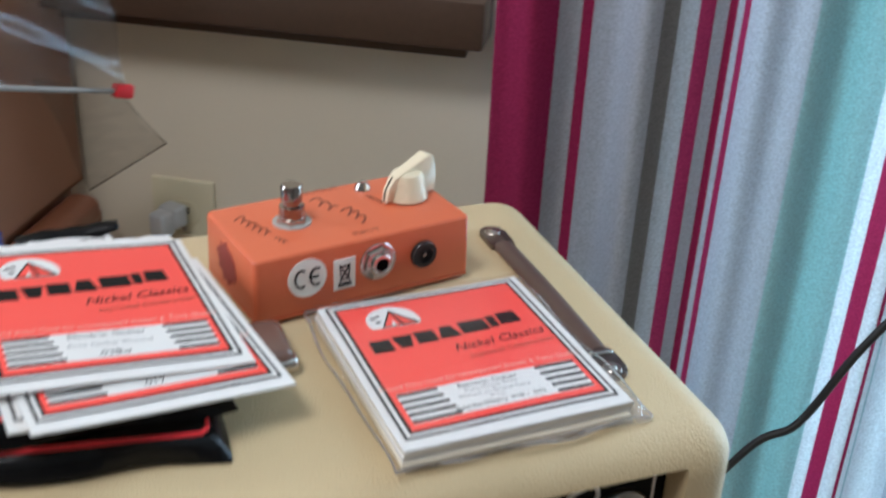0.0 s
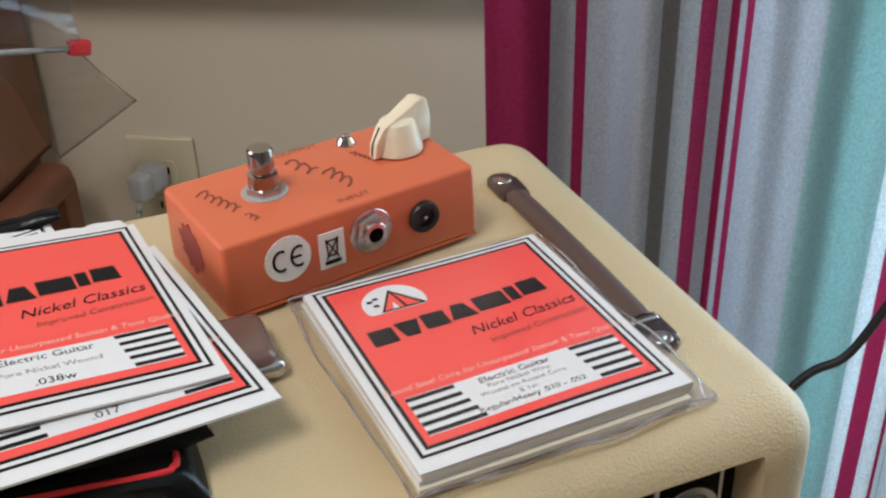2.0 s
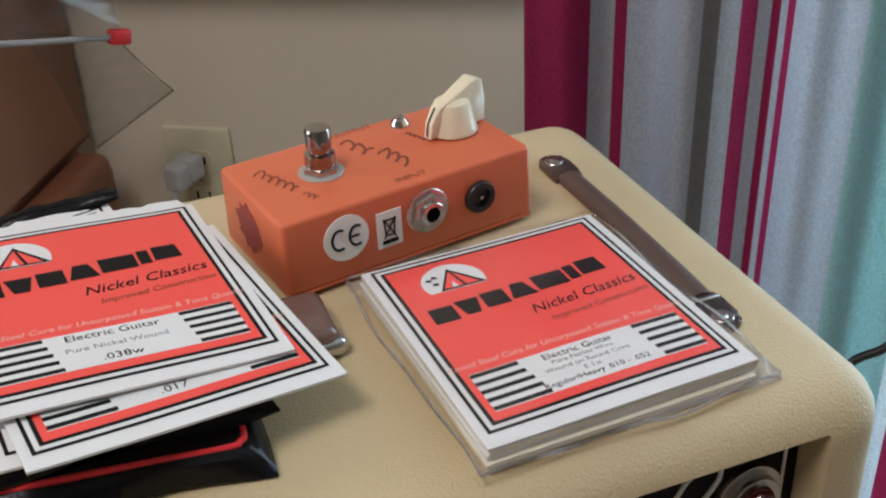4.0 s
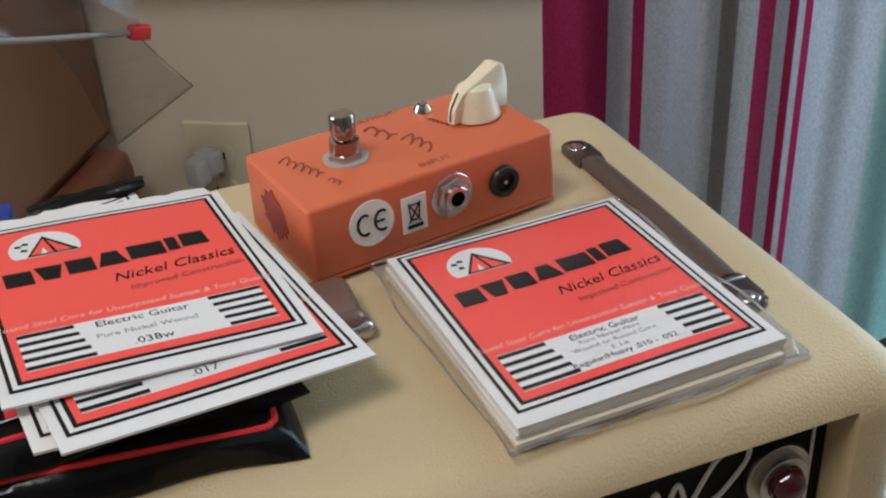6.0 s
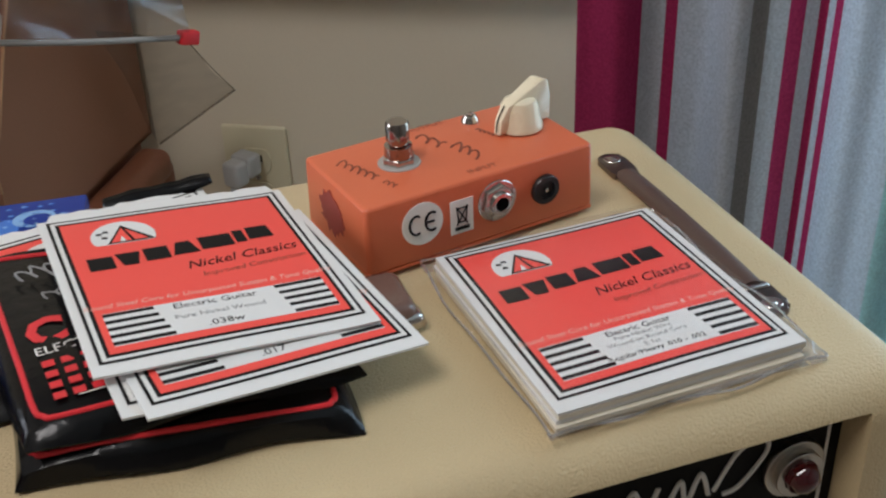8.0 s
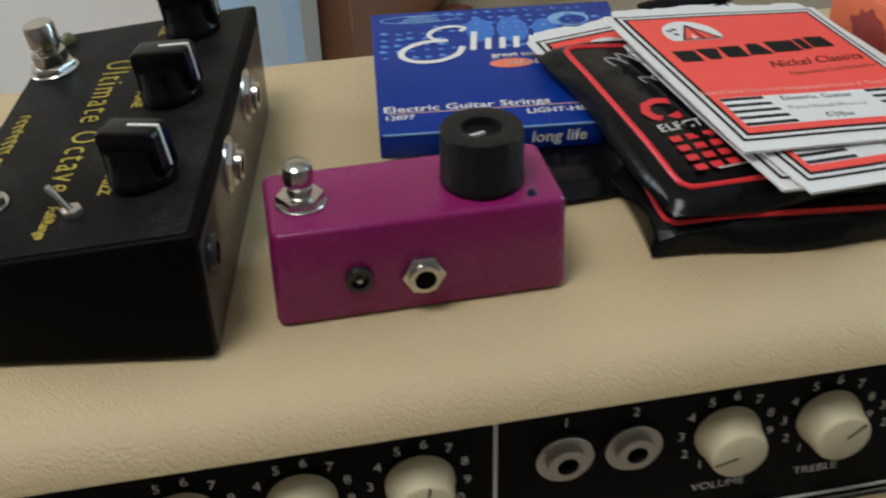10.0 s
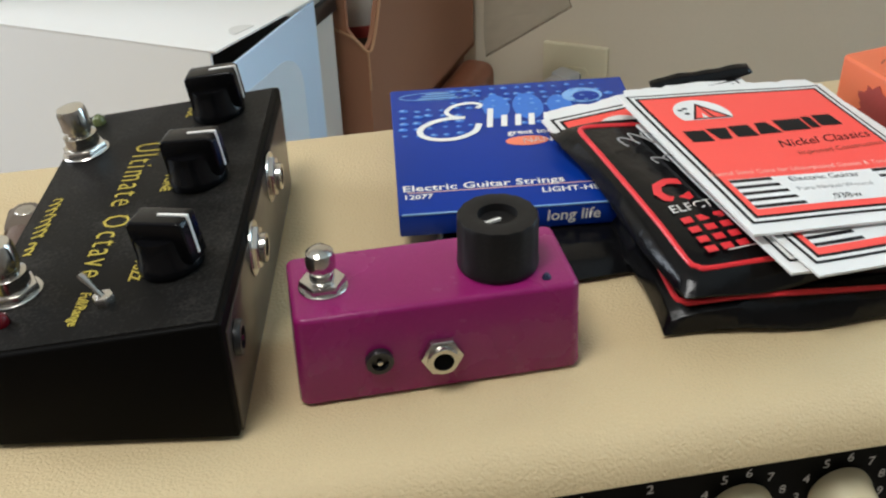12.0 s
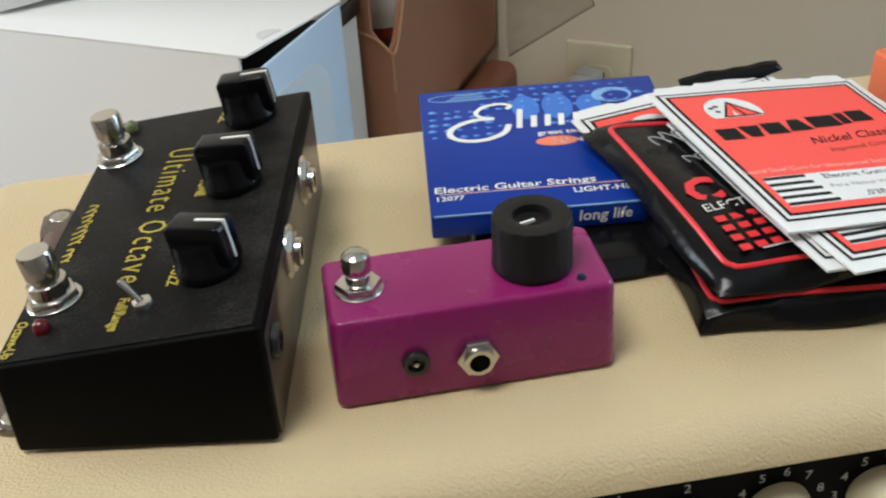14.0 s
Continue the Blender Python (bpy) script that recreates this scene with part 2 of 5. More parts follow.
def lathe(profile, seg=32, m=None, bm=None):
    """A turned solid round local z from (radius, height) pairs."""
    bm = bm or bmesh.new()
    rings = []
    m = m or Matrix()
    for r, z in profile:
        if r < 1e-6:
            rings.append([bm.verts.new(m @ Vector((0, 0, z)))])
        else:
            rings.append([bm.verts.new(m @ Vector((r * math.cos(2 * math.pi * i / seg), r * math.sin(2 * math.pi * i / seg), z))) for i in range(seg)])
    for a, b in zip(rings, rings[1:]):
        for i in range(seg):
            j = (i + 1) % seg
            if len(a) == 1 and len(b) == 1:
                continue
            if len(a) == 1:
                bm.faces.new((a[0], b[i], b[j]))
            elif len(b) == 1:
                bm.faces.new((a[i], b[0], a[j]))
            else:
                bm.faces.new((a[i], b[i], b[j], a[j]))
    return bm


def prism(pts, z0, z1, bm=None, m=None, bevel=0.0):
    """A slab with the outline pts (x, y) from z0 to z1."""
    bm = bm or bmesh.new()
    m = m or Matrix()
    lo = [bm.verts.new(m @ Vector((x, y, z0))) for x, y in pts]
    hi = [bm.verts.new(m @ Vector((x, y, z1))) for x, y in pts]
    top = bm.faces.new(hi)
    bm.faces.new(lo[::-1])
    for i in range(len(pts)):
        j = (i + 1) % len(pts)
        bm.faces.new((lo[i], lo[j], hi[j], hi[i]))
    if bevel:
        bmesh.ops.bevel(bm, geom=list(top.edges), offset=bevel, segments=2, profile=0.5, affect="EDGES")
    return bm


def grid_slab(x0, x1, y0, y1, z0, z1, nx=1, ny=1, warp=None, bm=None):
    """A thin slab cut into nx by ny fields, bent by warp(x, y)."""
    bm = bm or bmesh.new()
    f = warp or (lambda x, y: 0.0)
    rows = []
    for z in (z0, z1):
        rows.append([[bm.verts.new((x0 + (x1 - x0) * i / nx, y0 + (y1 - y0) * j / ny,
                                    z + f(x0 + (x1 - x0) * i / nx, y0 + (y1 - y0) * j / ny))) for i in range(nx + 1)] for j in range(ny + 1)])
    lo, hi = rows
    for j in range(ny):
        for i in range(nx):
            bm.faces.new((hi[j][i], hi[j][i + 1], hi[j + 1][i + 1], hi[j + 1][i]))
            bm.faces.new((lo[j + 1][i], lo[j + 1][i + 1], lo[j][i + 1], lo[j][i]))
    for i in range(nx):
        bm.faces.new((lo[0][i], lo[0][i + 1], hi[0][i + 1], hi[0][i]))
        bm.faces.new((lo[ny][i + 1], lo[ny][i], hi[ny][i], hi[ny][i + 1]))
    for j in range(ny):
        bm.faces.new((lo[j + 1][0], lo[j][0], hi[j][0], hi[j + 1][0]))
        bm.faces.new((lo[j][nx], lo[j + 1][nx], hi[j + 1][nx], hi[j][nx]))
    return bm


def tube(points, radius, seg=10, bm=None, caps=True):
    """A round bar along a smooth line through the points."""
    bm = bm or bmesh.new()
    ps = [Vector(p) for p in points]
    line = []
    for i in range(len(ps) - 1):
        a, b, c, d = ps[max(i - 1, 0)], ps[i], ps[i + 1], ps[min(i + 2, len(ps) - 1)]
        for k in range(8):
            t = k / 8
            line.append(0.5 * ((2 * b) + (c - a) * t + (2 * a - 5 * b + 4 * c - d) * t * t + (3 * b - a - 3 * c + d) * t ** 3))
    line.append(ps[-1])
    rings, up = [], Vector((0.13, 0.21, 1)).normalized()
    for i, p in enumerate(line):
        way = (line[min(i + 1, len(line) - 1)] - line[max(i - 1, 0)]).normalized()
        side = way.cross(up).normalized()
        other = side.cross(way)
        rings.append([bm.verts.new(p + radius * (side * math.cos(2 * math.pi * k / seg) + other * math.sin(2 * math.pi * k / seg))) for k in range(seg)])
    for a, b in zip(rings, rings[1:]):
        for k in range(seg):
            bm.faces.new((a[k], a[(k + 1) % seg], b[(k + 1) % seg], b[k]))
    if caps:
        bm.faces.new(rings[0][::-1])
        bm.faces.new(rings[-1])
    return bm


def writing(name, text, size, m, material, parent, align="CENTER", shear=0.0, bold=0.0, wide=1.0, warp=None, label="", gap=1.0):
    """Flat letters in the built-in font, as a mesh, on the local xy plane of m."""
    cu = bpy.data.curves.new(name, "FONT")
    cu.body, cu.size, cu.align_x, cu.align_y, cu.shear, cu.offset = text, size, align, "CENTER", shear, bold
    cu.resolution_u, cu.space_character = 2, gap
    tmp = bpy.data.objects.new(name, cu)
    me = bpy.data.meshes.new_from_object(tmp)
    bpy.data.objects.remove(tmp)
    bpy.data.curves.remove(cu)
    me.transform(m @ Matrix.Diagonal((wide, 1, 1, 1)))
    if warp:
        for v in me.vertices:
            v.co.z += warp(v.co.x, v.co.y)
    me.materials.clear()
    me.materials.append(material)
    ob = new(name, me)
    ob.parent = parent
    if label:
        ob["label"] = label
    return ob


def flat_stroke(pts, r, z=0.0):
    """A drawn line of ink: a bar along the points, pressed flat."""
    bm = tube([(x, y, 0) for x, y in pts], r, 8)
    for v in bm.verts:
        v.co.z = z + 0.06 * v.co.z
    return bm


def hexnut(r, z0, z1, m=None, bm=None, turn=0.0):
    return prism([(r * math.cos(math.pi / 3 * k + turn), r * math.sin(math.pi / 3 * k + turn)) for k in range(6)], z0, z1, bm, m, bevel=r * 0.10)


def ring(r0, r1, z0, z1, m=None, seg=28, bm=None):
    return lathe([(r0, z0), (r1, z0), (r1, z1 - 0.0003), (r1 - 0.0003, z1), (r0, z1), (r0, z0)], seg, m, bm)


def circle_pts(r, cx=0.0, cy=0.0, seg=28, a0=0.0, a1=2 * math.pi):
    n = seg if abs(a1 - a0 - 2 * math.pi) < 1e-6 else seg + 1
    return [(cx + r * math.cos(a0 + (a1 - a0) * k / seg), cy + r * math.sin(a0 + (a1 - a0) * k / seg)) for k in range(n)]


FACE = Matrix.Rotation(radians(90), 4, "X")    # local z of a turned part to -y: out of a front face


# ---------------------------------------------------------------- room
def slab(name, u0, u1, d0, d1, z0, z1, material, label, category):
    bm = box(u0, u1, -d1, -d0, z0, z1)
    bm.transform(Matrix.Translation(WALL0) @ ROOMROT)
    return structure(name, bm, material, label, category)


U0, U1, D1 = -2.3, 2.0, 3.2
OPEN0, OPEN1, OPENT = 0.62, 1.75, 1.42     # glazed opening behind the curtain
slab("floor", U0 - 0.1, U1 + 0.1, -0.12, D1 + 0.1, FLOOR - 0.1, FLOOR, FLOORWOOD, "brown carpeted floor of the room", "floor")
slab("ceiling", U0 - 0.1, U1 + 0.1, -0.12, D1 + 0.1, CEIL, CEIL + 0.1, CEILPAINT, "plain white painted ceiling", "ceiling")
bm = box(U0, OPEN0, 0, 0.12, FLOOR, CEIL)
box(OPEN1, U1, 0, 0.12, FLOOR, CEIL, bm=bm)
box(OPEN0, OPEN1, 0, 0.12, OPENT, CEIL, bm=bm)
bm.transform(Matrix.Translation(WALL0) @ ROOMROT)
structure("wall_outlet", bm, WALLPAINT, "beige painted wall with an electrical outlet", "wall")
# unseen left wall, with an opening added for the side light
bm = box(U0 - 0.1, U0, -0.75, 0, FLOOR, CEIL)
box(U0 - 0.1, U0, -D1, -1.95, FLOOR, CEIL, bm=bm)
box(U0 - 0.1, U0, -1.95, -0.75, FLOOR, 0.12, bm=bm)
box(U0 - 0.1, U0, -1.95, -0.75, 1.38, CEIL, bm=bm)
bm.transform(Matrix.Translation(WALL0) @ ROOMROT)
structure("wall_left", bm, WALLPAINT, "plain beige painted wall with an assumed window opening", "wall")
# right and front walls are unseen; their dark colour holds back bounced light
slab("wall_right", U1, U1 + 0.1, 0, D1, FLOOR, CEIL, WALLDARK, "plain unseen wall, darkened to cut bounced light", "wall")
slab("wall_front", U0 - 0.1, U1 + 0.1, D1, D1 + 0.1, FLOOR, CEIL, WALLDARK, "unseen wall behind the camera, darkened to cut bounced light", "wall")

# glazed door behind the curtain: frame bars and a mullion
win = thing("window_1", Matrix.Translation(room(OPEN0, 0, 0)) @ ROOMROT, "tall white-framed window behind the curtain", "window")
win["kind"] = "structure"
W = OPEN1 - OPEN0
for a in ((0, 0.05, FLOOR, OPENT), (W - 0.05, W, FLOOR, OPENT), (0.05, W - 0.05, OPENT - 0.05, OPENT), (0.05, W - 0.05, FLOOR, FLOOR + 0.08), (W / 2 - 0.03, W / 2 + 0.03, FLOOR + 0.08, OPENT - 0.05)):
    part("window_frame", box(a[0], a[1], 0.03, 0.09, a[2], a[3], 0.004, 2), FRAME_WHITE, win)

# striped curtain, hung in folds before the outlet wall
# the greyer lavender has the folds' shade put into its colour
LAV, LAV_SHADE, MAG, MAGD, TEAL, GREY, WHT = (0.58, 0.63, 0.68), (0.49, 0.51, 0.55), (0.50, 0.065, 0.19), (0.40, 0.040, 0.125), (0.42, 0.62, 0.62), (0.27, 0.26, 0.25), (0.78, 0.84, 0.86)
CU0, CU1, CURT_D = 0.371, 0.80, 0.121
STRIPES = [(0.371, MAGD), (0.4195, LAV_SHADE), (0.4355, MAGD), (0.4450, LAV_SHADE), (0.505, GREY), (0.516, LAV), (0.531, MAG), (0.543, LAV),
           (0.552, MAGD), (0.5600, LAV), (0.5645, MAG), (0.5700, LAV), (0.622, TEAL), (0.683, WHT), (0.695, MAG), (0.707, WHT),
           (0.719, MAGD), (0.7215, WHT), (0.727, TEAL), (0.7295, WHT), (0.770, LAV)]
CLOTH = fabric("striped_curtain_cloth", [((u - CU0) / (CU1 - CU0), c) for u, c in STRIPES])


def curtain():
    me = bpy.data.meshes.new("curtain")
    nu, nz, z0, z1 = 150, 46, -0.60, 1.45
    verts, faces, uvs = [], [], []
    for j in range(nz + 1):
        z = z0 + (z1 - z0) * j / nz
        for i in range(nu + 1):
            s = i / nu
            u = CU0 + (CU1 - CU0) * s
            sway = 0.010 * math.sin(3.1 * z + 4 * s)
            depth = 0.020 * math.sin(2 * math.pi * ((u - 0.47) / 0.108 + 0.12 * z)) * (0.75 + 0.25 * math.sin(9 * s + 2 * z)) + 0.006 * math.sin(u * 143 + z)
            p = room(u, CURT_D, z) - Vector((0.60, 0.80, 0)) * (depth + sway * 0.4)
            verts.append(p)
            uvs.append((s, j / nz))
    for j in range(nz):
        for i in range(nu):
            a = j * (nu + 1) + i
            faces.append((a, a + 1, a + nu + 2, a + nu + 1))
    me.from_pydata([tuple(v) for v in verts], [], faces)
    layer = me.uv_layers.new(name="UVMap")
    for lp in me.loops:
        layer.data[lp.index].uv = uvs[lp.vertex_index]
    for p in me.polygons:
        p.use_smooth = True
    me.materials.append(CLOTH)
    ob = new("curtain", me)
    sol = ob.modifiers.new("thickness", "SOLIDIFY")
    sol.thickness = 0.0012
    return tagged(ob, "long curtain with magenta, lavender, grey and teal stripes", "curtain")


curtain()
rod = thing("curtain_rod", Matrix.Translation(room(0.3, CURT_D, 1.47)) @ ROOMROT, "thin white curtain rod above the window", "curtain rod")
part("pole", lathe([(0, 0), (0.010, 0), (0.010, 1.6), (0, 1.6)], 16, Matrix.Rotation(radians(90), 4, "Y")), FRAME_WHITE, rod)
for u in (0.05, 1.55):
    part("bracket", box(u - 0.01, u + 0.01, 0, CURT_D, -0.008, 0.008, 0.002, 2), FRAME_WHITE, rod)

# wooden wall shelf, whose underside shows at the top
shelf = thing("wall_shelf", Matrix.Translation(room(-0.25, 0.0, -0.036)) @ ROOMROT, "dark brown wooden shelf board on the wall", "shelf")
part("board", box(0, 0.60, -0.055, -0.001, 0, 0.045, 0.003, 2), SHELFWOOD, shelf)
part("cleat", box(0.02, 0.58, -0.020, -0.001, -0.018, -0.0005, 0.002, 2), SHELFWOOD, shelf)

# outlet with a plug
outlet = thing("outlet_plate", Matrix.Translation(room(-0.0045, 0.0, -0.222)) @ ROOMROT, "almond plastic outlet plate on the beige wall", "outlet")
outlet["kind"] = "structure"
part("plate", box(0, 0.070, -0.006, 0, -0.114, 0, 0.0025, 3), PLATE, outlet)
for z in (-0.038, -0.077):
    fm = Matrix.Translation((0.035, -0.006, z)) @ FACE
    pts = [(max(-0.0165, min(0.0165, x)), y) for x, y in circle_pts(0.0175, seg=36)]
    pts = [(x, max(-0.0138, min(0.0138, y))) for x, y in pts]
    part("socket", prism(pts, 0, 0.0018, m=fm, bevel=0.0005), PLATE, outlet)
    for x in (-0.0065, 0.0065):
        part("slot", box(0.035 + x - 0.001, 0.035 + x + 0.001, -0.0082, -0.0070, z - 0.001, z + 0.007), HOLE, outlet)
part("screw", lathe([(0, 0.0015), (0.003, 0.0012), (0.0033, 0), (0, 0)], 14, Matrix.Translation((0.035, -0.006, -0.0575)) @ FACE), NICKEL, outlet)
plug = thing("power_plug", Matrix.Translation(room(0.0285, 0.0105, -0.258)) @ ROOMROT @ Matrix.Rotation(radians(-22), 4, "Z"), "white moulded power plug in the outlet", "plug")
bm = box(-0.013, 0.013, -0.020, 0, -0.012, 0.012, 0.004, 3)
part("body", bm, PLUG, plug)
bm = box(-0.0105, 0.0105, -0.036, -0.0165, -0.017, 0.0095, 0.004, 3)
part("grip", bm, PLUG, plug)
part("cord", tube([(0, -0.030, -0.014), (-0.004, -0.034, -0.045), (-0.010, -0.020, -0.12), (-0.02, -0.012, -0.26), (-0.03, -0.012, -0.360)], 0.0032), PLUG, plug)

# black cable that hangs beside the amplifier
pts = [(0.52, 0.33, FLOOR + 0.005), (0.615, 0.27, -0.40), (0.677, 0.235, -0.270), (0.706, 0.217, -0.237), (0.734, 0.200, -0.162), (0.764, 0.183, -0.112), (0.84, 0.14, -0.04), (1.05, 0.02, 0.05), room(1.99, 0.50, 0.15)]
cable = thing("power_cable", Matrix(), "black rubber cable hanging before the curtain", "cable")
part("cord", tube(pts, 0.0033), CABLE, cable)


# ---------------------------------------------------------------- amplifier
XL, XR, YF, YB = -0.150, 0.4400, -0.045, 0.200
PY = -0.031                                    # face of the control panel
amp = thing("guitar_amplifier", Matrix(), "blonde vinyl covered guitar amplifier with black control panel", "amplifier")


def cabinet():
    bm = box(XL, XR, YF, YB, FLOOR + 0.02, 0.0)
    upright = [e for e in bm.edges if abs(e.verts[0].co.z - e.verts[1].co.z) > 0.1]
    bmesh.ops.bevel(bm, geom=upright, offset=0.021, segments=6, profile=0.5, affect="EDGES")
    rim = [e for e in bm.edges if e.verts[0].co.z > -0.001 and e.verts[1].co.z > -0.001]
    bmesh.ops.bevel(bm, geom=rim, offset=0.0195, segments=8, profile=0.5, affect="EDGES")
    a = link_mesh("cabinet", bm, TOLEX, amp)
    cut = bmesh.new()
    box(-0.1204, 0.4110, -0.2, -0.016, -0.0885, -0.0132, 0.0012, 2, cut)
    box(-0.118, 0.4085, -0.2, -0.030, FLOOR + 0.06, -0.108, bm=cut)
    c = link_mesh("cutter", cut, TOLEX)
    mod = a.modifiers.new("opening", "BOOLEAN")
    mod.operation, mod.object, mod.solver = "DIFFERENCE", c, "EXACT"
    bpy.context.view_layer.update()
    me = bpy.data.meshes.new_from_object(a.evaluated_get(bpy.context.evaluated_depsgraph_get()))
    a.modifiers.clear()
    a.data = me
    me.set_sharp_from_angle(angle=radians(38))
    bpy.data.objects.remove(c)
    return a


cabinet()
for fx in (XL + 0.05, XR - 0.05):
    for fy in (YF + 0.05, YB - 0.05):
        part("foot", lathe([(0, 0), (0.018, 0), (0.016, 0.02), (0, 0.02)], 20, Matrix.Translation((fx, fy, FLOOR))), BLACK_PLASTIC, amp)
part("grille_cloth", box(-0.117, 0.4075, -0.036, -0.0305, FLOOR + 0.062, -0.110), mat("brown_grille_cloth", (0.22, 0.15, 0.09), 0.8, vary=0.4, grain=1800, bump=0.4), amp, "brown woven grille cloth")
panel = part("control_panel", box(-0.1195, 0.4102, PY, -0.0165, -0.0880, -0.0137), PANEL, amp, "black control panel with white lettering")
for a, b, c, d in ((0.4040, 0.4053, -0.0840, -0.0165), (-0.1140, -0.1127, -0.0840, -0.0165), (-0.1127, 0.4040, -0.0853, -0.0840), (0.0606, 0.0619, -0.0840, -0.0155), (0.2390, 0.2403, -0.0840, -0.0155)):
    part("line", box(a, b, PY - 0.0004, PY + 0.0004, c, d), WHITE_INK, panel)
part("lower_trim", box(-0.1195, 0.4102, PY - 0.004, PY - 0.0002, -0.0883, -0.0862, 0.0006, 2), STEEL, amp, "thin silver trim strip")


def panel_at(x, z, out=0.0):
    return Matrix.Translation((x, PY - out, z)) @ FACE


def amp_knob(x, turn, word):
    prof = [(0, 0.0005), (0.0113, 0.0005), (0.0113, 0.0026), (0.0107, 0.0034), (0.0097, 0.0112), (0.0092, 0.0121), (0.0084, 0.0125), (0, 0.0125)]
    bm = lathe(prof, 56)
    for v in bm.verts:                          # fine ribs round the skirt
        r = math.hypot(v.co.x, v.co.y)
        if 0.0030 < v.co.z < 0.0118 and r > 0.0090:
            k = 1 + 0.010 * math.cos(28 * math.atan2(v.co.y, v.co.x))
            v.co.x, v.co.y = v.co.x * k, v.co.y * k
    k = part("knob", bm, CREAM, amp, "cream plastic knob with a dark pointer line", panel_at(x, -0.0455))
    a = radians(turn)
    bm = box(0.0008, 0.0088, -0.00030, 0.00030, 0.0122, 0.0127)
    bm.transform(Matrix.Rotation(a, 4, "Z"))
    part("pointer", bm, BLACK_INK, k)
    for i in range(1, 11):
        t = radians(-120 - 300 / 9.6 * (i - 1) + 0)
        m = panel_at(x + 0.0158 * math.cos(t), -0.0455 + 0.0158 * math.sin(t), 0.0006)
        writing("numeral", str(i), 0.0054, m, WHITE_INK, panel)
    if word:
        writing("lettering", word, 0.0050, panel_at(x, -0.0705, 0.0006), WHITE_INK, panel)


for x, turn, word in ((-0.037, 60, ""), (-0.001, 100, ""), (0.0365, 80, ""), (0.1400, 196, "VOLUME"), (0.1760, 42, "TREBLE"), (0.2120, -12, "BASS"), (0.2620, 160, "")):
    amp_knob(x, turn, word)
for x, n in ((0.0842, "1"), (0.1075, "2")):
    j = part("input_jack", ring(0.0040, 0.0098, 0, 0.0022, panel_at(x, -0.0450)), NICKEL, amp, "worn nickel input jack")
    part("bushing", ring(0.0036, 0.0066, 0.0018, 0.0052, panel_at(x, -0.0450)), NICKEL, j)
    part("bore", lathe([(0, 0.0004), (0.0037, 0.0004), (0.0037, 0.001), (0, 0.001)], 20, panel_at(x, -0.0450)), HOLE, j)
    writing("numeral", n, 0.0055, panel_at(x, -0.0300, 0.0006), WHITE_INK, panel)
# script badge as plain white strokes
for pts in ([(0.318, -0.046), (0.324, -0.033), (0.329, -0.045), (0.334, -0.034)], [(0.338, -0.045), (0.343, -0.034), (0.346, -0.045), (0.351, -0.033), (0.355, -0.044)],
            [(0.357, -0.043), (0.366, -0.027), (0.376, -0.024), (0.378, -0.031), (0.368, -0.044), (0.361, -0.046)]):
    bm = tube([(x, PY - 0.0002, z) for x, z in pts], 0.0010, 8)
    part("badge_stroke", bm, WHITE_INK, panel)
jewel = part("pilot_lamp", ring(0.0075, 0.0128, 0, 0.003, panel_at(0.3900, -0.0415)), NICKEL, amp, "nickel pilot lamp with a dark red jewel")
part("collar", ring(0.0070, 0.0100, 0.0028, 0.0065, panel_at(0.3900, -0.0415)), NICKEL, jewel)
part("jewel", lathe([(0.0072, 0.004), (0.0070, 0.0085), (0.0055, 0.0112), (0.003, 0.0128), (0, 0.0133)], 8, panel_at(0.3900, -0.0415)), LAMP_RED, jewel)


DARKCAP = mat("dark_plated_cap", (0.20, 0.17, 0.155), 0.3, 1.0)


def strap_handle(x, y0, y1):
    """Flat strap with a plated end cap and a screw at each end, running in y."""
    n = 20
    pts = [(y0 + 0.014 + (y1 - y0 - 0.028) * i / n) for i in range(n + 1)]
    bm = bmesh.new()
    prev = None
    for i, y in enumerate(pts):
        s = math.sin(math.pi * i / n)
        h = 0.0034 + 0.0012 * s ** 0.6
        w = 0.0056
        sec = [(-w, h - 0.0022), (-w + 0.0012, h - 0.0003), (-w * 0.45, h + 0.0004), (0, h + 0.0011), (w * 0.45, h + 0.0004), (w - 0.0012, h - 0.0003), (w, h - 0.0022), (w - 0.001, h - 0.0040), (-w + 0.001, h - 0.0040)]
        row = [bm.verts.new((x + a, y, b)) for a, b in sec]
        if prev:
            for k in range(len(sec)):
                bm.faces.new((prev[k], prev[(k + 1) % len(sec)], row[(k + 1) % len(sec)], row[k]))
        else:
            bm.faces.new(row[::-1])
        prev = row
    bm.faces.new(prev)
    h = part("handle", bm, LEATHER, amp, "brown moulded strap handle")
    for y, sgn in ((y0, 1), (y1, -1)):
        out = circle_pts(0.0068, 0, 0, 18, math.pi, 2 * math.pi)
        pl = [(a, b * 1.0) for a, b in out] + [(0.0068, 0.012), (0.0064, 0.016), (-0.0064, 0.016), (-0.0068, 0.012)]
        m = Matrix.Translation((x, y, 0)) @ Matrix.Diagonal((1, sgn, 1, 1))
        part("end_cap", prism(pl, 0.0002, 0.0028, m=m, bevel=0.0011), DARKCAP, h, "plated end cap")
        if sgn > 0:
            part("bridge", box(x - 0.0058, x + 0.0058, y + 0.0098, y + 0.0128, 0.0018, 0.0040, 0.0010, 4), STEEL, h)
        part("washer", ring(0.0022, 0.0042, 0.0024, 0.0031, Matrix.Translation((x, y, 0))), NICKEL, h)
        part("screw", lathe([(0, 0.0034), (0.0018, 0.0033), (0.0024, 0.0029), (0.0024, 0.002), (0, 0.002)], 16, Matrix.Translation((x, y, 0))), NICKEL, h)


strap_handle(0.4028, 0.0096, 0.1456)
strap_handle(-0.1052, 0.0165, 0.1440)
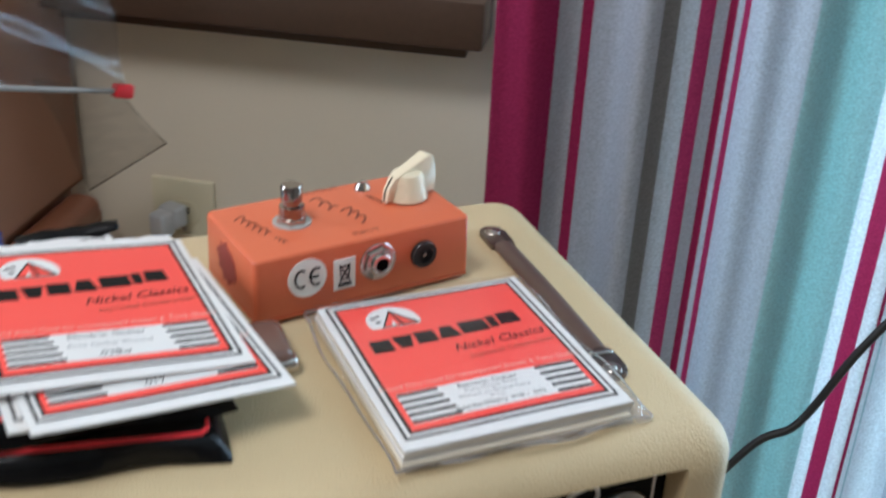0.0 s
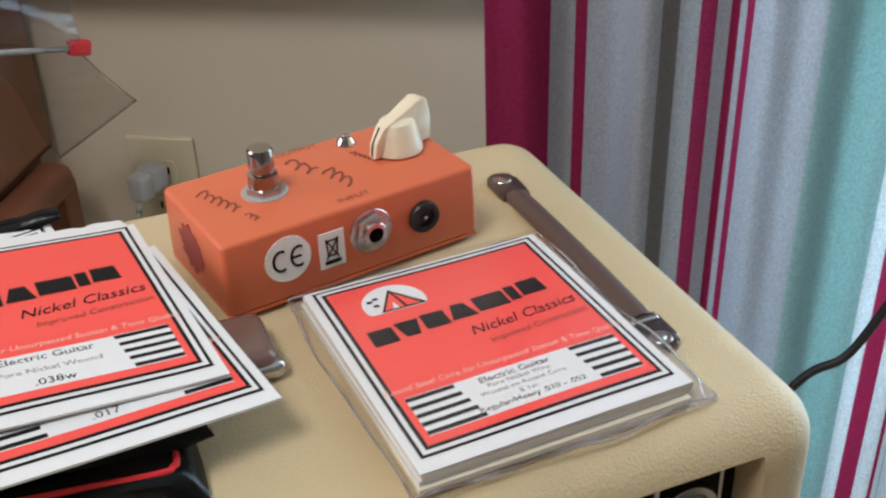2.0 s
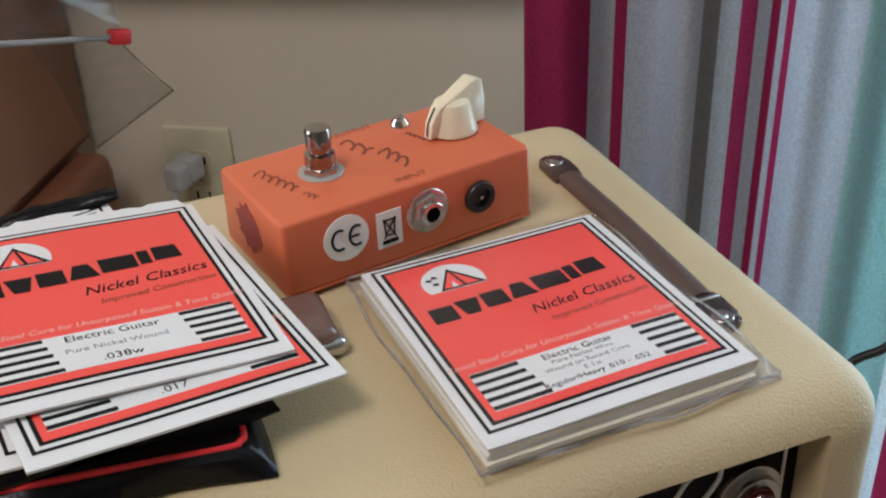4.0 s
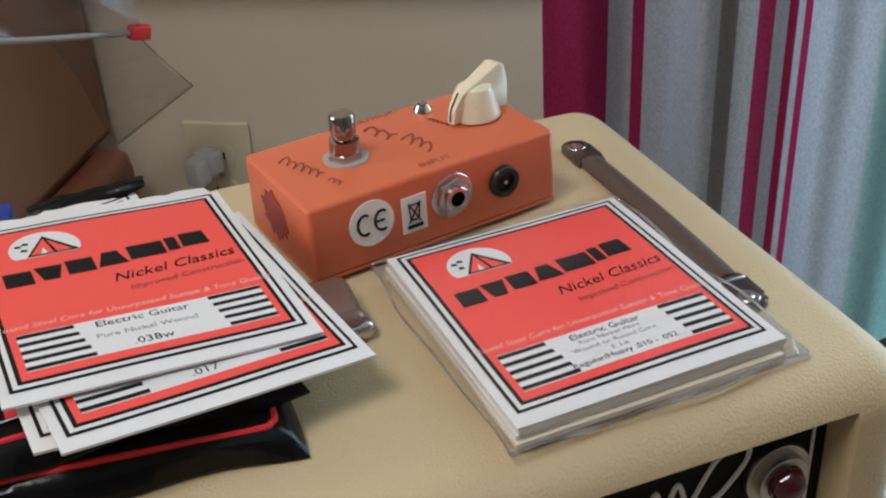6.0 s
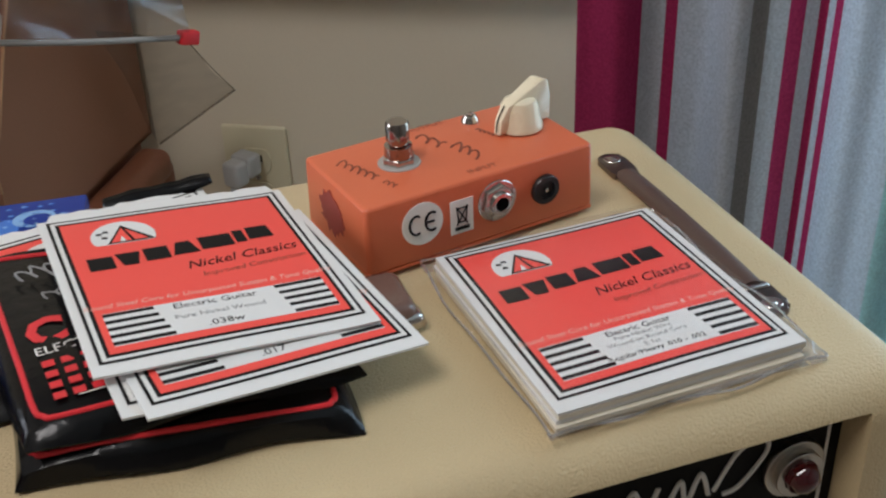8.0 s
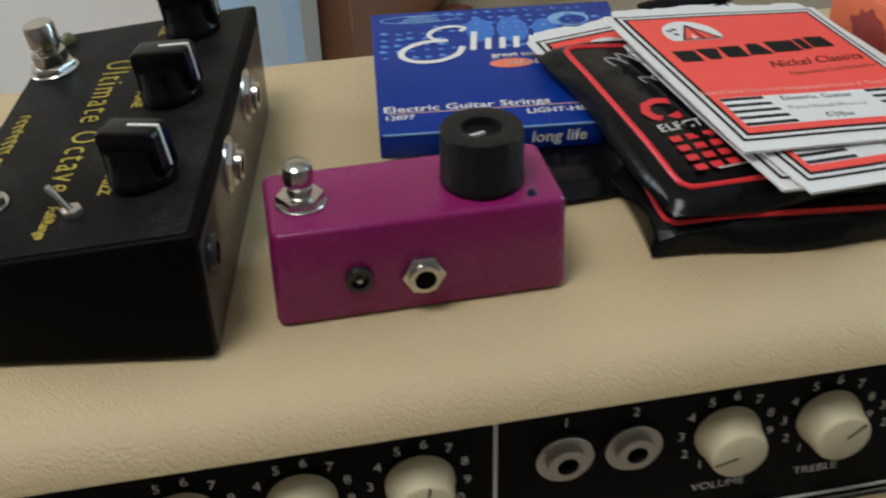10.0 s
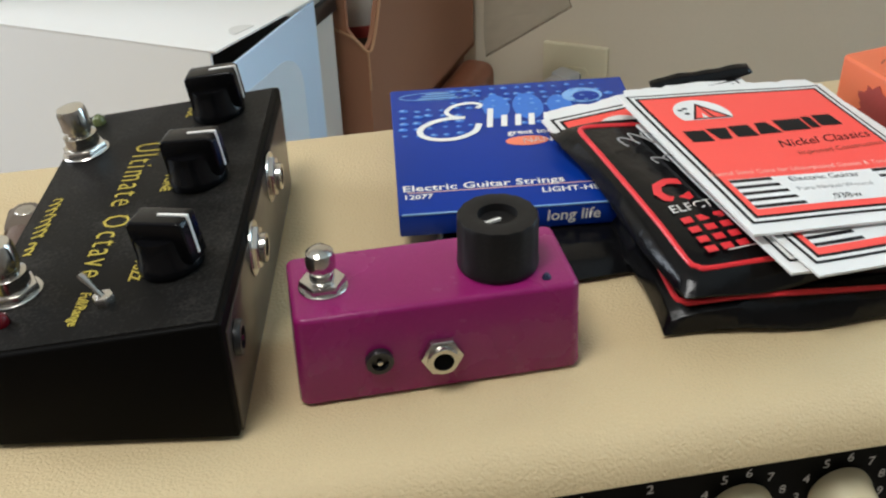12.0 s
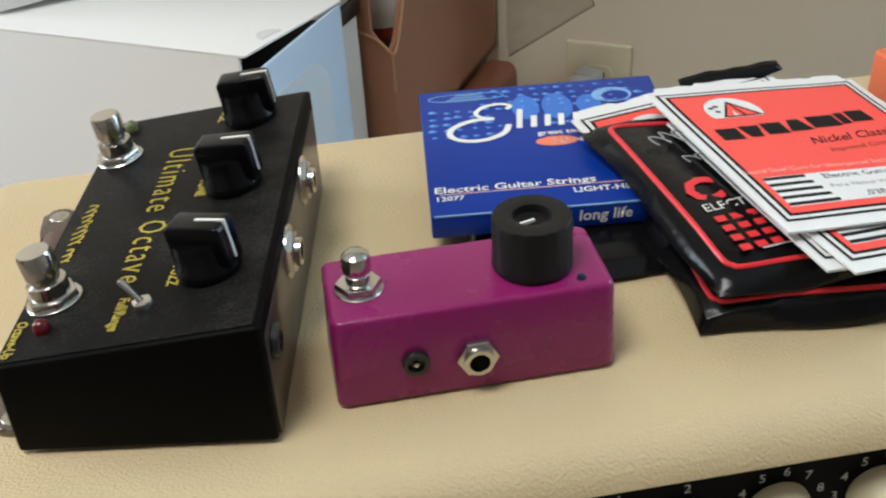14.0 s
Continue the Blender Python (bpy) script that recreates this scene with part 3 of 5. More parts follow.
# middle handle, most of it under the packets, its brown end with a plated lip shows
bm = box(0.145, 0.2725, 0.0460, 0.0775, 0.0008, 0.0118, 0.0052, 5)
mid = part("middle_handle", bm, mat("glossy_brown_strap", (0.16, 0.095, 0.075), 0.22, vary=0.2, coat=0.3), amp, "glossy brown middle handle with plated end")
part("end_cap", box(0.2480, 0.2745, 0.0446, 0.0570, 0.0004, 0.0078, 0.0036, 4), STEEL, mid)


# ---------------------------------------------------------------- pedals
def stomp_switch(parent, m, r=0.0060, h=0.0160, nut=0.0090, name="foot_switch"):
    s = part(name, lathe([(0, 0), (r * 1.05, 0), (r * 1.05, h * 0.42), (r * 0.80, h * 0.46), (r * 0.80, h * 0.52), (r * 0.93, h * 0.56), (r * 0.93, h * 0.93), (r * 0.84, h), (0, h * 1.02)], 28, m), CHROME, parent, "chrome foot switch")
    part("nut", hexnut(nut, 0.0006, 0.0034, m), STEEL, s)
    part("washer", ring(r, nut * 1.06, 0.0, 0.0010, m), STEEL, s)
    return s


def hex_jack(parent, m, nut=0.0076, bore=0.0032, washer=True, turn=0.0):
    j = part("jack", hexnut(nut, 0.0002, 0.0026, m, turn=turn), STEEL, parent, "plated jack socket with hexagonal nut")
    if washer:
        part("washer", ring(0.004, nut * 1.18, 0, 0.0007, m), STEEL, j)
    part("bushing", ring(bore, 0.0051, 0.0020, 0.0046, m), CHROME, j)
    part("bore", lathe([(0, 0.0028), (bore + 0.0002, 0.0028), (bore + 0.0002, 0.0034), (0, 0.0034)], 20, m), HOLE, j)
    return j


def dc_socket(parent, m, r=0.0062):
    s = part("power_socket", lathe([(r * 0.62, 0.0002), (r, 0.0002), (r, 0.0018), (r * 0.94, 0.0024), (r * 0.62, 0.0024), (r * 0.62, 0.0006), (0, 0.0006)], 28, m), BLACK_PLASTIC, parent, "black plastic power socket")
    part("pin", lathe([(0, 0.0026), (0.0009, 0.0022), (0.0009, 0.0004), (0, 0.0004)], 10, m), CHROME, s)
    return s


def cast_body(L, D, H, r, draft, z0=0.0):
    """Die-cast box, a little narrower at the top, with rounded edges."""
    bm = bmesh.new()
    lo = [bm.verts.new(p) for p in ((0, 0, z0), (L, 0, z0), (L, D, z0), (0, D, z0))]
    hi = [bm.verts.new(p) for p in ((draft, draft, H), (L - draft, draft, H), (L - draft, D - draft, H), (draft, D - draft, H))]
    bm.faces.new(hi)
    bm.faces.new(lo[::-1])
    for i in range(4):
        bm.faces.new((lo[i], lo[(i + 1) % 4], hi[(i + 1) % 4], hi[i]))
    es = [e for e in bm.edges if abs(e.verts[0].co.z - e.verts[1].co.z) > 0.01]
    bmesh.ops.bevel(bm, geom=es, offset=r, segments=5, profile=0.5, affect="EDGES")
    es = [e for e in bm.edges if e.verts[0].co.z > H - 1e-5 and e.verts[1].co.z > H - 1e-5]
    bmesh.ops.bevel(bm, geom=es, offset=r * 0.55, segments=4, profile=0.5, affect="EDGES")
    es = [e for e in bm.edges if e.verts[0].co.z < z0 + 1e-5 and e.verts[1].co.z < z0 + 1e-5]
    bmesh.ops.bevel(bm, geom=es, offset=0.0008, segments=2, profile=0.5, affect="EDGES")
    return bm


# purple mini pedal
pu = thing("mini_effect_pedal", pose(-0.0012, -0.0022, 0, 0, 0, 0.6), "glossy purple mini guitar pedal with one black knob", "pedal")
PL, PD, PH = 0.0930, 0.0385, 0.0340
part("enclosure", cast_body(PL, PD, PH, 0.0035, 0.0009, 0.0012), PURPLE, pu)
part("base_plate", box(0.003, PL - 0.003, 0.003, PD - 0.003, 0.0002, 0.0014), STEEL, pu)
for x, y in ((0.006, 0.0055), (PL - 0.006, 0.0055), (0.006, PD - 0.0055), (PL - 0.006, PD - 0.0055)):
    part("foot", lathe([(0, 0), (0.0035, 0), (0.0032, 0.0016), (0, 0.0016)], 14, Matrix.Translation((x, y, 0))), PURPLE, pu)
sw = part("foot_switch", lathe([(0, 0), (0.0040, 0), (0.0040, 0.0050), (0.0037, 0.0058), (0.0047, 0.0074), (0.0049, 0.0108), (0.0044, 0.0134), (0.0026, 0.0149), (0, 0.0153)], 28, Matrix.Translation((0.0118, 0.0180, PH))), CHROME, pu, "chrome foot switch")
part("nut", hexnut(0.0076, 0.0008, 0.0036, Matrix.Translation((0.0118, 0.0180, PH))), STEEL, sw)
part("washer", ring(0.004, 0.0080, 0, 0.0009, Matrix.Translation((0.0118, 0.0180, PH))), STEEL, sw)
kb = Matrix.Translation((0.0690, 0.0180, PH + 0.0005))
bm = lathe([(0, 0), (0.0130, 0), (0.0133, 0.0006), (0.0134, 0.0020), (0.0131, 0.0028), (0.0131, 0.0172), (0.0126, 0.0184), (0.0090, 0.0188), (0.0064, 0.0184), (0.0060, 0.0158), (0, 0.0152)], 64)
for v in bm.verts:
    r = math.hypot(v.co.x, v.co.y)
    if 0.0034 < v.co.z < 0.019 and r > 0.012:
        k = 1 + 0.014 * math.cos(16 * math.atan2(v.co.y, v.co.x))
        v.co.x, v.co.y = v.co.x * k, v.co.y * k
knob = part("knob", bm, RUBBER, pu, "black ribbed knob with a dished top", kb)
bm = box(-0.0010, 0.0058, -0.00045, 0.00045, 0.0156, 0.0166)
bm.transform(Matrix.Rotation(radians(196), 4, "Z"))
part("pointer", bm, WHITE_INK, knob)
part("led", lathe([(0.0016, 0), (0.0014, 0.0010), (0.0008, 0.0018), (0, 0.0020)], 16, Matrix.Translation((0.0822, 0.0062, PH - 0.0002))), mat("dark_blue_led", (0.02, 0.025, 0.06), 0.1), pu)
dc_socket(pu, Matrix.Translation((0.0262, 0.0004, 0.0155)) @ FACE, 0.0045)
hex_jack(pu, Matrix.Translation((0.0462, 0.0004, 0.0142)) @ FACE, 0.0072, 0.0034, False)

# orange phaser pedal
org = thing("orange_effect_pedal", pose(0.2627, 0.0845, 0, 0, 0, 10.9), "orange guitar pedal with cream chicken-head knob", "pedal")
OL, OD, OH = 0.1125, 0.0600, 0.0342
part("enclosure", cast_body(OL, OD, OH, 0.0028, 0.0005, 0.0045), ORANGE, org)
part("base_plate", box(0.0004, OL - 0.0004, 0.0004, OD - 0.0004, 0.0022, 0.0043, 0.0007, 2), ORANGE, org)
for x, y in ((0.010, 0.010), (OL - 0.010, 0.010), (0.010, OD - 0.010), (OL - 0.010, OD - 0.010)):
    part("foot", lathe([(0, 0), (0.0050, 0), (0.0045, 0.0024), (0, 0.0024)], 16, Matrix.Translation((x, y, 0))), BLACK_PLASTIC, org)
OSW = Matrix.Translation((0.0325, 0.0314, OH))
s = part("foot_switch", lathe([(0, 0), (0.0062, 0), (0.0060, 0.0085), (0.0048, 0.0090), (0.0042, 0.0092), (0.0042, 0.0108), (0.0050, 0.0112), (0.0051, 0.0182), (0.0045, 0.0192), (0, 0.0194)], 28, OSW), mat("dark_chrome", (0.34, 0.31, 0.28), 0.16, 1.0), org, "chrome foot switch on a white washer")
part("nut", hexnut(0.0074, 0.0008, 0.0036, OSW), STEEL, s)
part("washer", ring(0.006, 0.0093, 0, 0.0007, OSW), mat("grey_washer", (0.38, 0.36, 0.33), 0.5), s)
# indicator lamp in a chrome bezel
lm = Matrix.Translation((0.0795, 0.0505, OH))
b = part("led_bezel", lathe([(0.0042, 0), (0.0040, 0.0012), (0.0026, 0.0034), (0.0020, 0.0034), (0.0016, 0.002), (0, 0.002)], 20, lm), CHROME, org, "chrome lamp bezel")
part("led", lathe([(0.0016, 0.0018), (0.0013, 0.0042), (0, 0.0050)], 14, lm), CHROME, b)
# chicken-head knob
km = Matrix.Translation((0.0945, 0.0325, OH + 0.0008)) @ Matrix.Rotation(radians(193), 4, "Z")
bm = lathe([(0, 0), (0.0108, 0), (0.0108, 0.0012), (0.0100, 0.0026), (0.0084, 0.0105), (0.0070, 0.0128), (0.004, 0.0138), (0, 0.0140)], 40)
kn = part("knob", bm, IVORY, org, "ivory chicken-head pointer knob", km)
bm = bmesh.new()
sec = [(-0.0160, 0.0000), (-0.0165, 0.0100), (-0.0145, 0.0190), (-0.0110, 0.0200), (0.0095, 0.0125), (0.0135, 0.0070), (0.0145, 0.0002)]
n = len(sec)
lft = [bm.verts.new((x, 0.0040 * (1 - max(x, 0) / 0.030), z)) for x, z in sec]
rgt = [bm.verts.new((x, -0.0040 * (1 - max(x, 0) / 0.030), z)) for x, z in sec]
bm.faces.new(lft)
bm.faces.new(rgt[::-1])
for i in range(n):
    bm.faces.new((lft[i], rgt[i], rgt[(i + 1) % n], lft[(i + 1) % n]))
bmesh.ops.bevel(bm, geom=list(bm.edges), offset=0.0009, segments=2, profile=0.5, affect="EDGES")
part("pointer_fin", bm, IVORY, kn)
part("pointer_line", tube([(0.0147, 0, 0.0015), (0.0138, 0, 0.0070), (0.0096, 0, 0.0128)], 0.0003, 6), BLACK_INK, kn)
# front: stickers and sockets
st = part("round_sticker", prism(circle_pts(0.0096, seg=40), 0, 0.0004, m=Matrix.Translation((0.0258, 0.0003, 0.0212)) @ FACE), STICKER, org, "round white sticker with conformity mark")
for cx, bar in ((-0.0030, False), (0.0044, True)):
    M = Matrix.Translation((0.0258 + cx, -0.0002, 0.0212)) @ FACE
    arc = [(0.0031 * math.cos(radians(a)), 0.0042 * math.sin(radians(a))) for a in range(60, 301, 12)]
    bm = tube([M @ Vector((x, y, 0)) for x, y in arc], 0.00055, 8)
    part("letter", bm, BLACK_INK, st)
    if bar:
        part("letter_bar", tube([M @ Vector((-0.0030, 0, 0)), M @ Vector((0.0010, 0, 0))], 0.0005, 8), BLACK_INK, st)
s2 = part("square_sticker", prism([(-0.0055, -0.0078), (0.0055, -0.0078), (0.0055, 0.0078), (-0.0055, 0.0078)], 0, 0.0004, m=Matrix.Translation((0.0444, 0.0003, 0.0190)) @ FACE), STICKER, org, "white sticker with a crossed-out bin")
M = Matrix.Translation((0.0444, -0.0003, 0.0197)) @ FACE
for a, b in (((-0.0026, 0.0042), (0.0026, -0.0044)), ((0.0026, 0.0042), (-0.0026, -0.0044)), ((-0.0028, 0.0035), (0.0028, 0.0035)), ((-0.0024, 0.0030), (-0.0018, -0.0032)), ((0.0024, 0.0030), (0.0018, -0.0032)), ((-0.0018, -0.0032), (0.0018, -0.0032))):
    part("bin_line", tube([M @ Vector((*a, 0)), M @ Vector((*b, 0))], 0.00032, 6), BLACK_INK, s2)
part("bin_bar", box(0.0444 - 0.0034, 0.0444 + 0.0034, -0.0006, 0.0002, 0.0130, 0.0144), BLACK_INK, s2)
hex_jack(org, Matrix.Translation((0.0618, 0.0003, 0.0212)) @ FACE, 0.0080, 0.0032, True, 0.3)
dc_socket(org, Matrix.Translation((0.0860, 0.0003, 0.0198)) @ FACE, 0.0068)
# end face print: a ragged dark red emblem
bm = bmesh.new()
rnd = random.Random(4)
pts = [((0.0115 + rnd.uniform(-0.003, 0.0015)) * math.cos(2 * math.pi * k / 40), (0.0105 + rnd.uniform(-0.003, 0.0015)) * math.sin(2 * math.pi * k / 40)) for k in range(40)]
prism(pts, 0, 0.0003, bm, Matrix.Translation((0.0002, 0.0330, 0.0190)) @ Matrix.Rotation(radians(-90), 4, "Y") @ Matrix.Rotation(radians(90), 4, "Z"))
part("emblem", bm, RED_INK, org, "ragged dark red emblem")
# script and words on top
TOPM = Matrix.Translation((0, 0, OH + 0.0002))


def scribble(parent, m, length, height, n, r, material, seed):
    rr = random.Random(seed)
    k, hs = 10, [rr.uniform(0.45, 1.0) for _ in range(n + 1)]
    turns = n / 2
    pts = []
    for i in range(int(turns * k) + 1):
        a = 2 * math.pi * i / k
        h = hs[min(n, int(2 * i / k))]
        pts.append((length * i / (turns * k) - 0.22 * length / turns * math.sin(a) + 0.25 * height * h * math.cos(a), -0.5 * height * h * math.cos(a)))
    bm = flat_stroke(pts, r)
    bm.transform(m)
    return part("script_stroke", bm, material, parent)


R90 = Matrix.Rotation(radians(-72), 4, "Z")
scribble(org, TOPM @ Matrix.Translation((0.0110, 0.0455, 0)) @ R90, 0.0230, 0.0060, 11, 0.00042, ORANGE_INK, 2)
scribble(org, TOPM @ Matrix.Translation((0.0190, 0.0190, 0)) @ R90, 0.0070, 0.0030, 5, 0.00035, ORANGE_INK, 5)
scribble(org, TOPM @ Matrix.Translation((0.0520, 0.0500, 0)) @ R90, 0.0160, 0.0085, 5, 0.00060, ORANGE_INK, 7)
scribble(org, TOPM @ Matrix.Translation((0.0600, 0.0330, 0)) @ R90, 0.0150, 0.0085, 6, 0.00060, ORANGE_INK, 8)
writing("lettering", "OUTPUT", 0.0050, TOPM @ Matrix.Translation((0.0590, 0.0568, 0)), ORANGE_INK, org)
writing("lettering", "INPUT", 0.0050, TOPM @ Matrix.Translation((0.0590, 0.0068, 0)), ORANGE_INK, org)
scribble(org, TOPM @ Matrix.Translation((0.0775, 0.0415, 0)) @ R90, 0.0110, 0.0020, 9, 0.0005, ORANGE_INK, 11)

# black octave pedal, wedge shaped: lower along the foot switches
bk = thing("octave_effect_pedal", pose(-0.1017, -0.0001, 0, 0, 0, -9.3), "dusty black wedge-shaped guitar pedal with yellow script", "pedal")
BW, BD, HL, HR = 0.0820, 0.1610, 0.0350, 0.0460
SLOPE = math.atan2(HR - HL, BW)


def top_z(x):
    return HL + (HR - HL) * x / BW


def wedge(x0, x1, y0, y1, z0, dz, bevel):
    bm = bmesh.new()
    lo = [bm.verts.new((x, y, z0)) for x, y in ((x0, y0), (x1, y0), (x1, y1), (x0, y1))]
    hi = [bm.verts.new((x, y, top_z(x) + dz)) for x, y in ((x0, y0), (x1, y0), (x1, y1), (x0, y1))]
    bm.faces.new(hi)
    bm.faces.new(lo[::-1])
    for i in range(4):
        bm.faces.new((lo[i], lo[(i + 1) % 4], hi[(i + 1) % 4], hi[i]))
    bmesh.ops.bevel(bm, geom=list(bm.edges), offset=bevel, segments=3, profile=0.5, affect="EDGES")
    return bm


part("cover", wedge(0, BW, 0, BD, 0.0016, 0, 0.0014), BLACKBOX, bk)
part("top_plate", wedge(0.0018, BW - 0.0022, 0.0018, BD - 0.0018, 0.0300, 0.0005, 0.0002), BLACKTOP, bk, "dusty black top face")
part("side_panel", wedge(BW - 0.0040, BW + 0.0005, 0.0042, BD - 0.0036, 0.0010, -0.0062, 0.0002), BLACKSIDE, bk, "brownish grey metal side panel")
for x, y in ((0.012, 0.012), (BW - 0.012, 0.012), (0.012, BD - 0.012), (BW - 0.012, BD - 0.012)):
    part("foot", lathe([(0, 0), (0.005, 0), (0.0045, 0.0042), (0, 0.0042)], 14, Matrix.Translation((x, y, 0))), BLACK_PLASTIC, bk)
TILT = Matrix.Rotation(-SLOPE, 4, "Y")


def bk_at(x, y, up=0.0):
    return Matrix.Translation((x, y, top_z(x) + 0.0006)) @ TILT @ Matrix.Translation((0, 0, up))


for x, y in ((0.0112, 0.0315), (0.0098, 0.1265)):
    stomp_switch(bk, bk_at(x, y), 0.0061, 0.0190, 0.0086)


def pointer_knob(x, y, turn):
    m = bk_at(x, y, 0.0004) @ Matrix.Rotation(radians(turn), 4, "Z")
    k = part("knob", lathe([(0, 0), (0.0104, 0), (0.0106, 0.0008), (0.0102, 0.0036), (0.0092, 0.0050), (0.0086, 0.0120), (0, 0.0124)], 40), KNOB_BLACK, bk, "glossy black pointer knob with a white line", m)
    bm = bmesh.new()
    sec = [(-0.0088, 0.0020), (-0.0088, 0.0170), (-0.0075, 0.0182), (0.0098, 0.0182), (0.0112, 0.0172), (0.0112, 0.0030)]
    a = [bm.verts.new((p, 0.0050, q)) for p, q in sec]
    b = [bm.verts.new((p, -0.0050, q)) for p, q in sec]
    bm.faces.new(a)
    bm.faces.new(b[::-1])
    for i in range(len(sec)):
        bm.faces.new((a[i], b[i], b[(i + 1) % len(sec)], a[(i + 1) % len(sec)]))
    bmesh.ops.bevel(bm, geom=list(bm.edges), offset=0.0010, segments=3, profile=0.5, affect="EDGES")
    part("grip", bm, KNOB_BLACK, k)
    part("pointer_line", box(0.0010, 0.0114, -0.0005, 0.0005, 0.0180, 0.0186), WHITE_INK, k)
    part("pointer_edge", box(0.0108, 0.0115, -0.0005, 0.0005, 0.0050, 0.0182), WHITE_INK, k)


for x, y, turn in ((0.0615, 0.0350, -18), (0.0610, 0.0890, -9), (0.0600, 0.1425, -2)):
    pointer_knob(x, y, turn)
tg = part("toggle_switch", hexnut(0.0034, 0, 0.0030, bk_at(0.0435, 0.0190)), STEEL, bk, "small plated toggle switch")
part("lever", lathe([(0, 0), (0.0013, 0), (0.0010, 0.004), (0.0015, 0.0085), (0.0012, 0.0098), (0, 0.0101)], 16, bk_at(0.0435, 0.0190, 0.002) @ Matrix.Rotation(radians(-38), 4, "Y") @ Matrix.Rotation(radians(-18), 4, "X")), CHROME, tg)
part("red_led", lathe([(0.0028, 0), (0.0028, 0.001), (0.0024, 0.0028), (0.0012, 0.0038), (0, 0.0041)], 18, bk_at(0.0119, 0.0156)), LED_RED, bk, "dark red indicator lamp")
part("olive_led", lathe([(0.0028, 0), (0.0028, 0.001), (0.0024, 0.0028), (0.0012, 0.0038), (0, 0.0041)], 18, bk_at(0.0090, 0.1510)), LED_GREEN, bk, "olive green indicator lamp")
SIDE = Matrix.Rotation(radians(90), 4, "Y")
for y in (0.0592, 0.1078):
    hex_jack(bk, Matrix.Translation((BW + 0.0006, y, 0.0335)) @ SIDE, 0.0082, 0.0033, True)
dc_socket(bk, Matrix.Translation((BW + 0.0006, 0.0130, 0.0310)) @ SIDE, 0.0058)


def bk_word(text, x, y, size, bold=0.0, wide=1.0, shear=0.25, gap=1.0):
    writing("lettering", text, size, bk_at(x, y, 0.0003) @ Matrix.Rotation(radians(-90), 4, "Z"), YELLOW_INK, bk, shear=shear, bold=bold, wide=wide, gap=gap)


bk_word("Ultimate Octave", 0.0350, 0.0800, 0.0150, -0.00010, 0.74, 0.18, 1.22)
bk_word("TONE", 0.0490, 0.0905, 0.0052, 0.0001, 0.9, 0.1)
bk_word("FUZZ", 0.0500, 0.0345, 0.0052, 0.0001, 0.9, 0.1)
bk_word("VOL", 0.0478, 0.1475, 0.0052, 0.0001, 0.9, 0.1)
bk_word("Octave-Up", 0.0040, 0.0125, 0.0052, 0.0001, 0.8)
bk_word("Full/Range", 0.0358, 0.0175, 0.0052, 0.0001, 0.8)
# maker's script as plain strokes
scribble(bk, bk_at(0.0085, 0.0905, 0.0003) @ Matrix.Rotation(radians(-90), 4, "Z"), 0.0265, 0.0052, 15, 0.00036, YELLOW_INK, 3)
scribble(bk, bk_at(0.0080, 0.0615, 0.0003) @ Matrix.Rotation(radians(-90), 4, "Z"), 0.0085, 0.0045, 5, 0.00042, YELLOW_INK, 4)


# ---------------------------------------------------------------- string packets
CW, CD = 0.0985, 0.1085                        # printed envelope, width and depth
RX0, RX1, RY0, RY1 = -0.0419, 0.0419, -0.0440, 0.0485


def fx(u):
    return RX0 + (RX1 - RX0) * u


def fy(v):
    return RY1 - (RY1 - RY0) * v


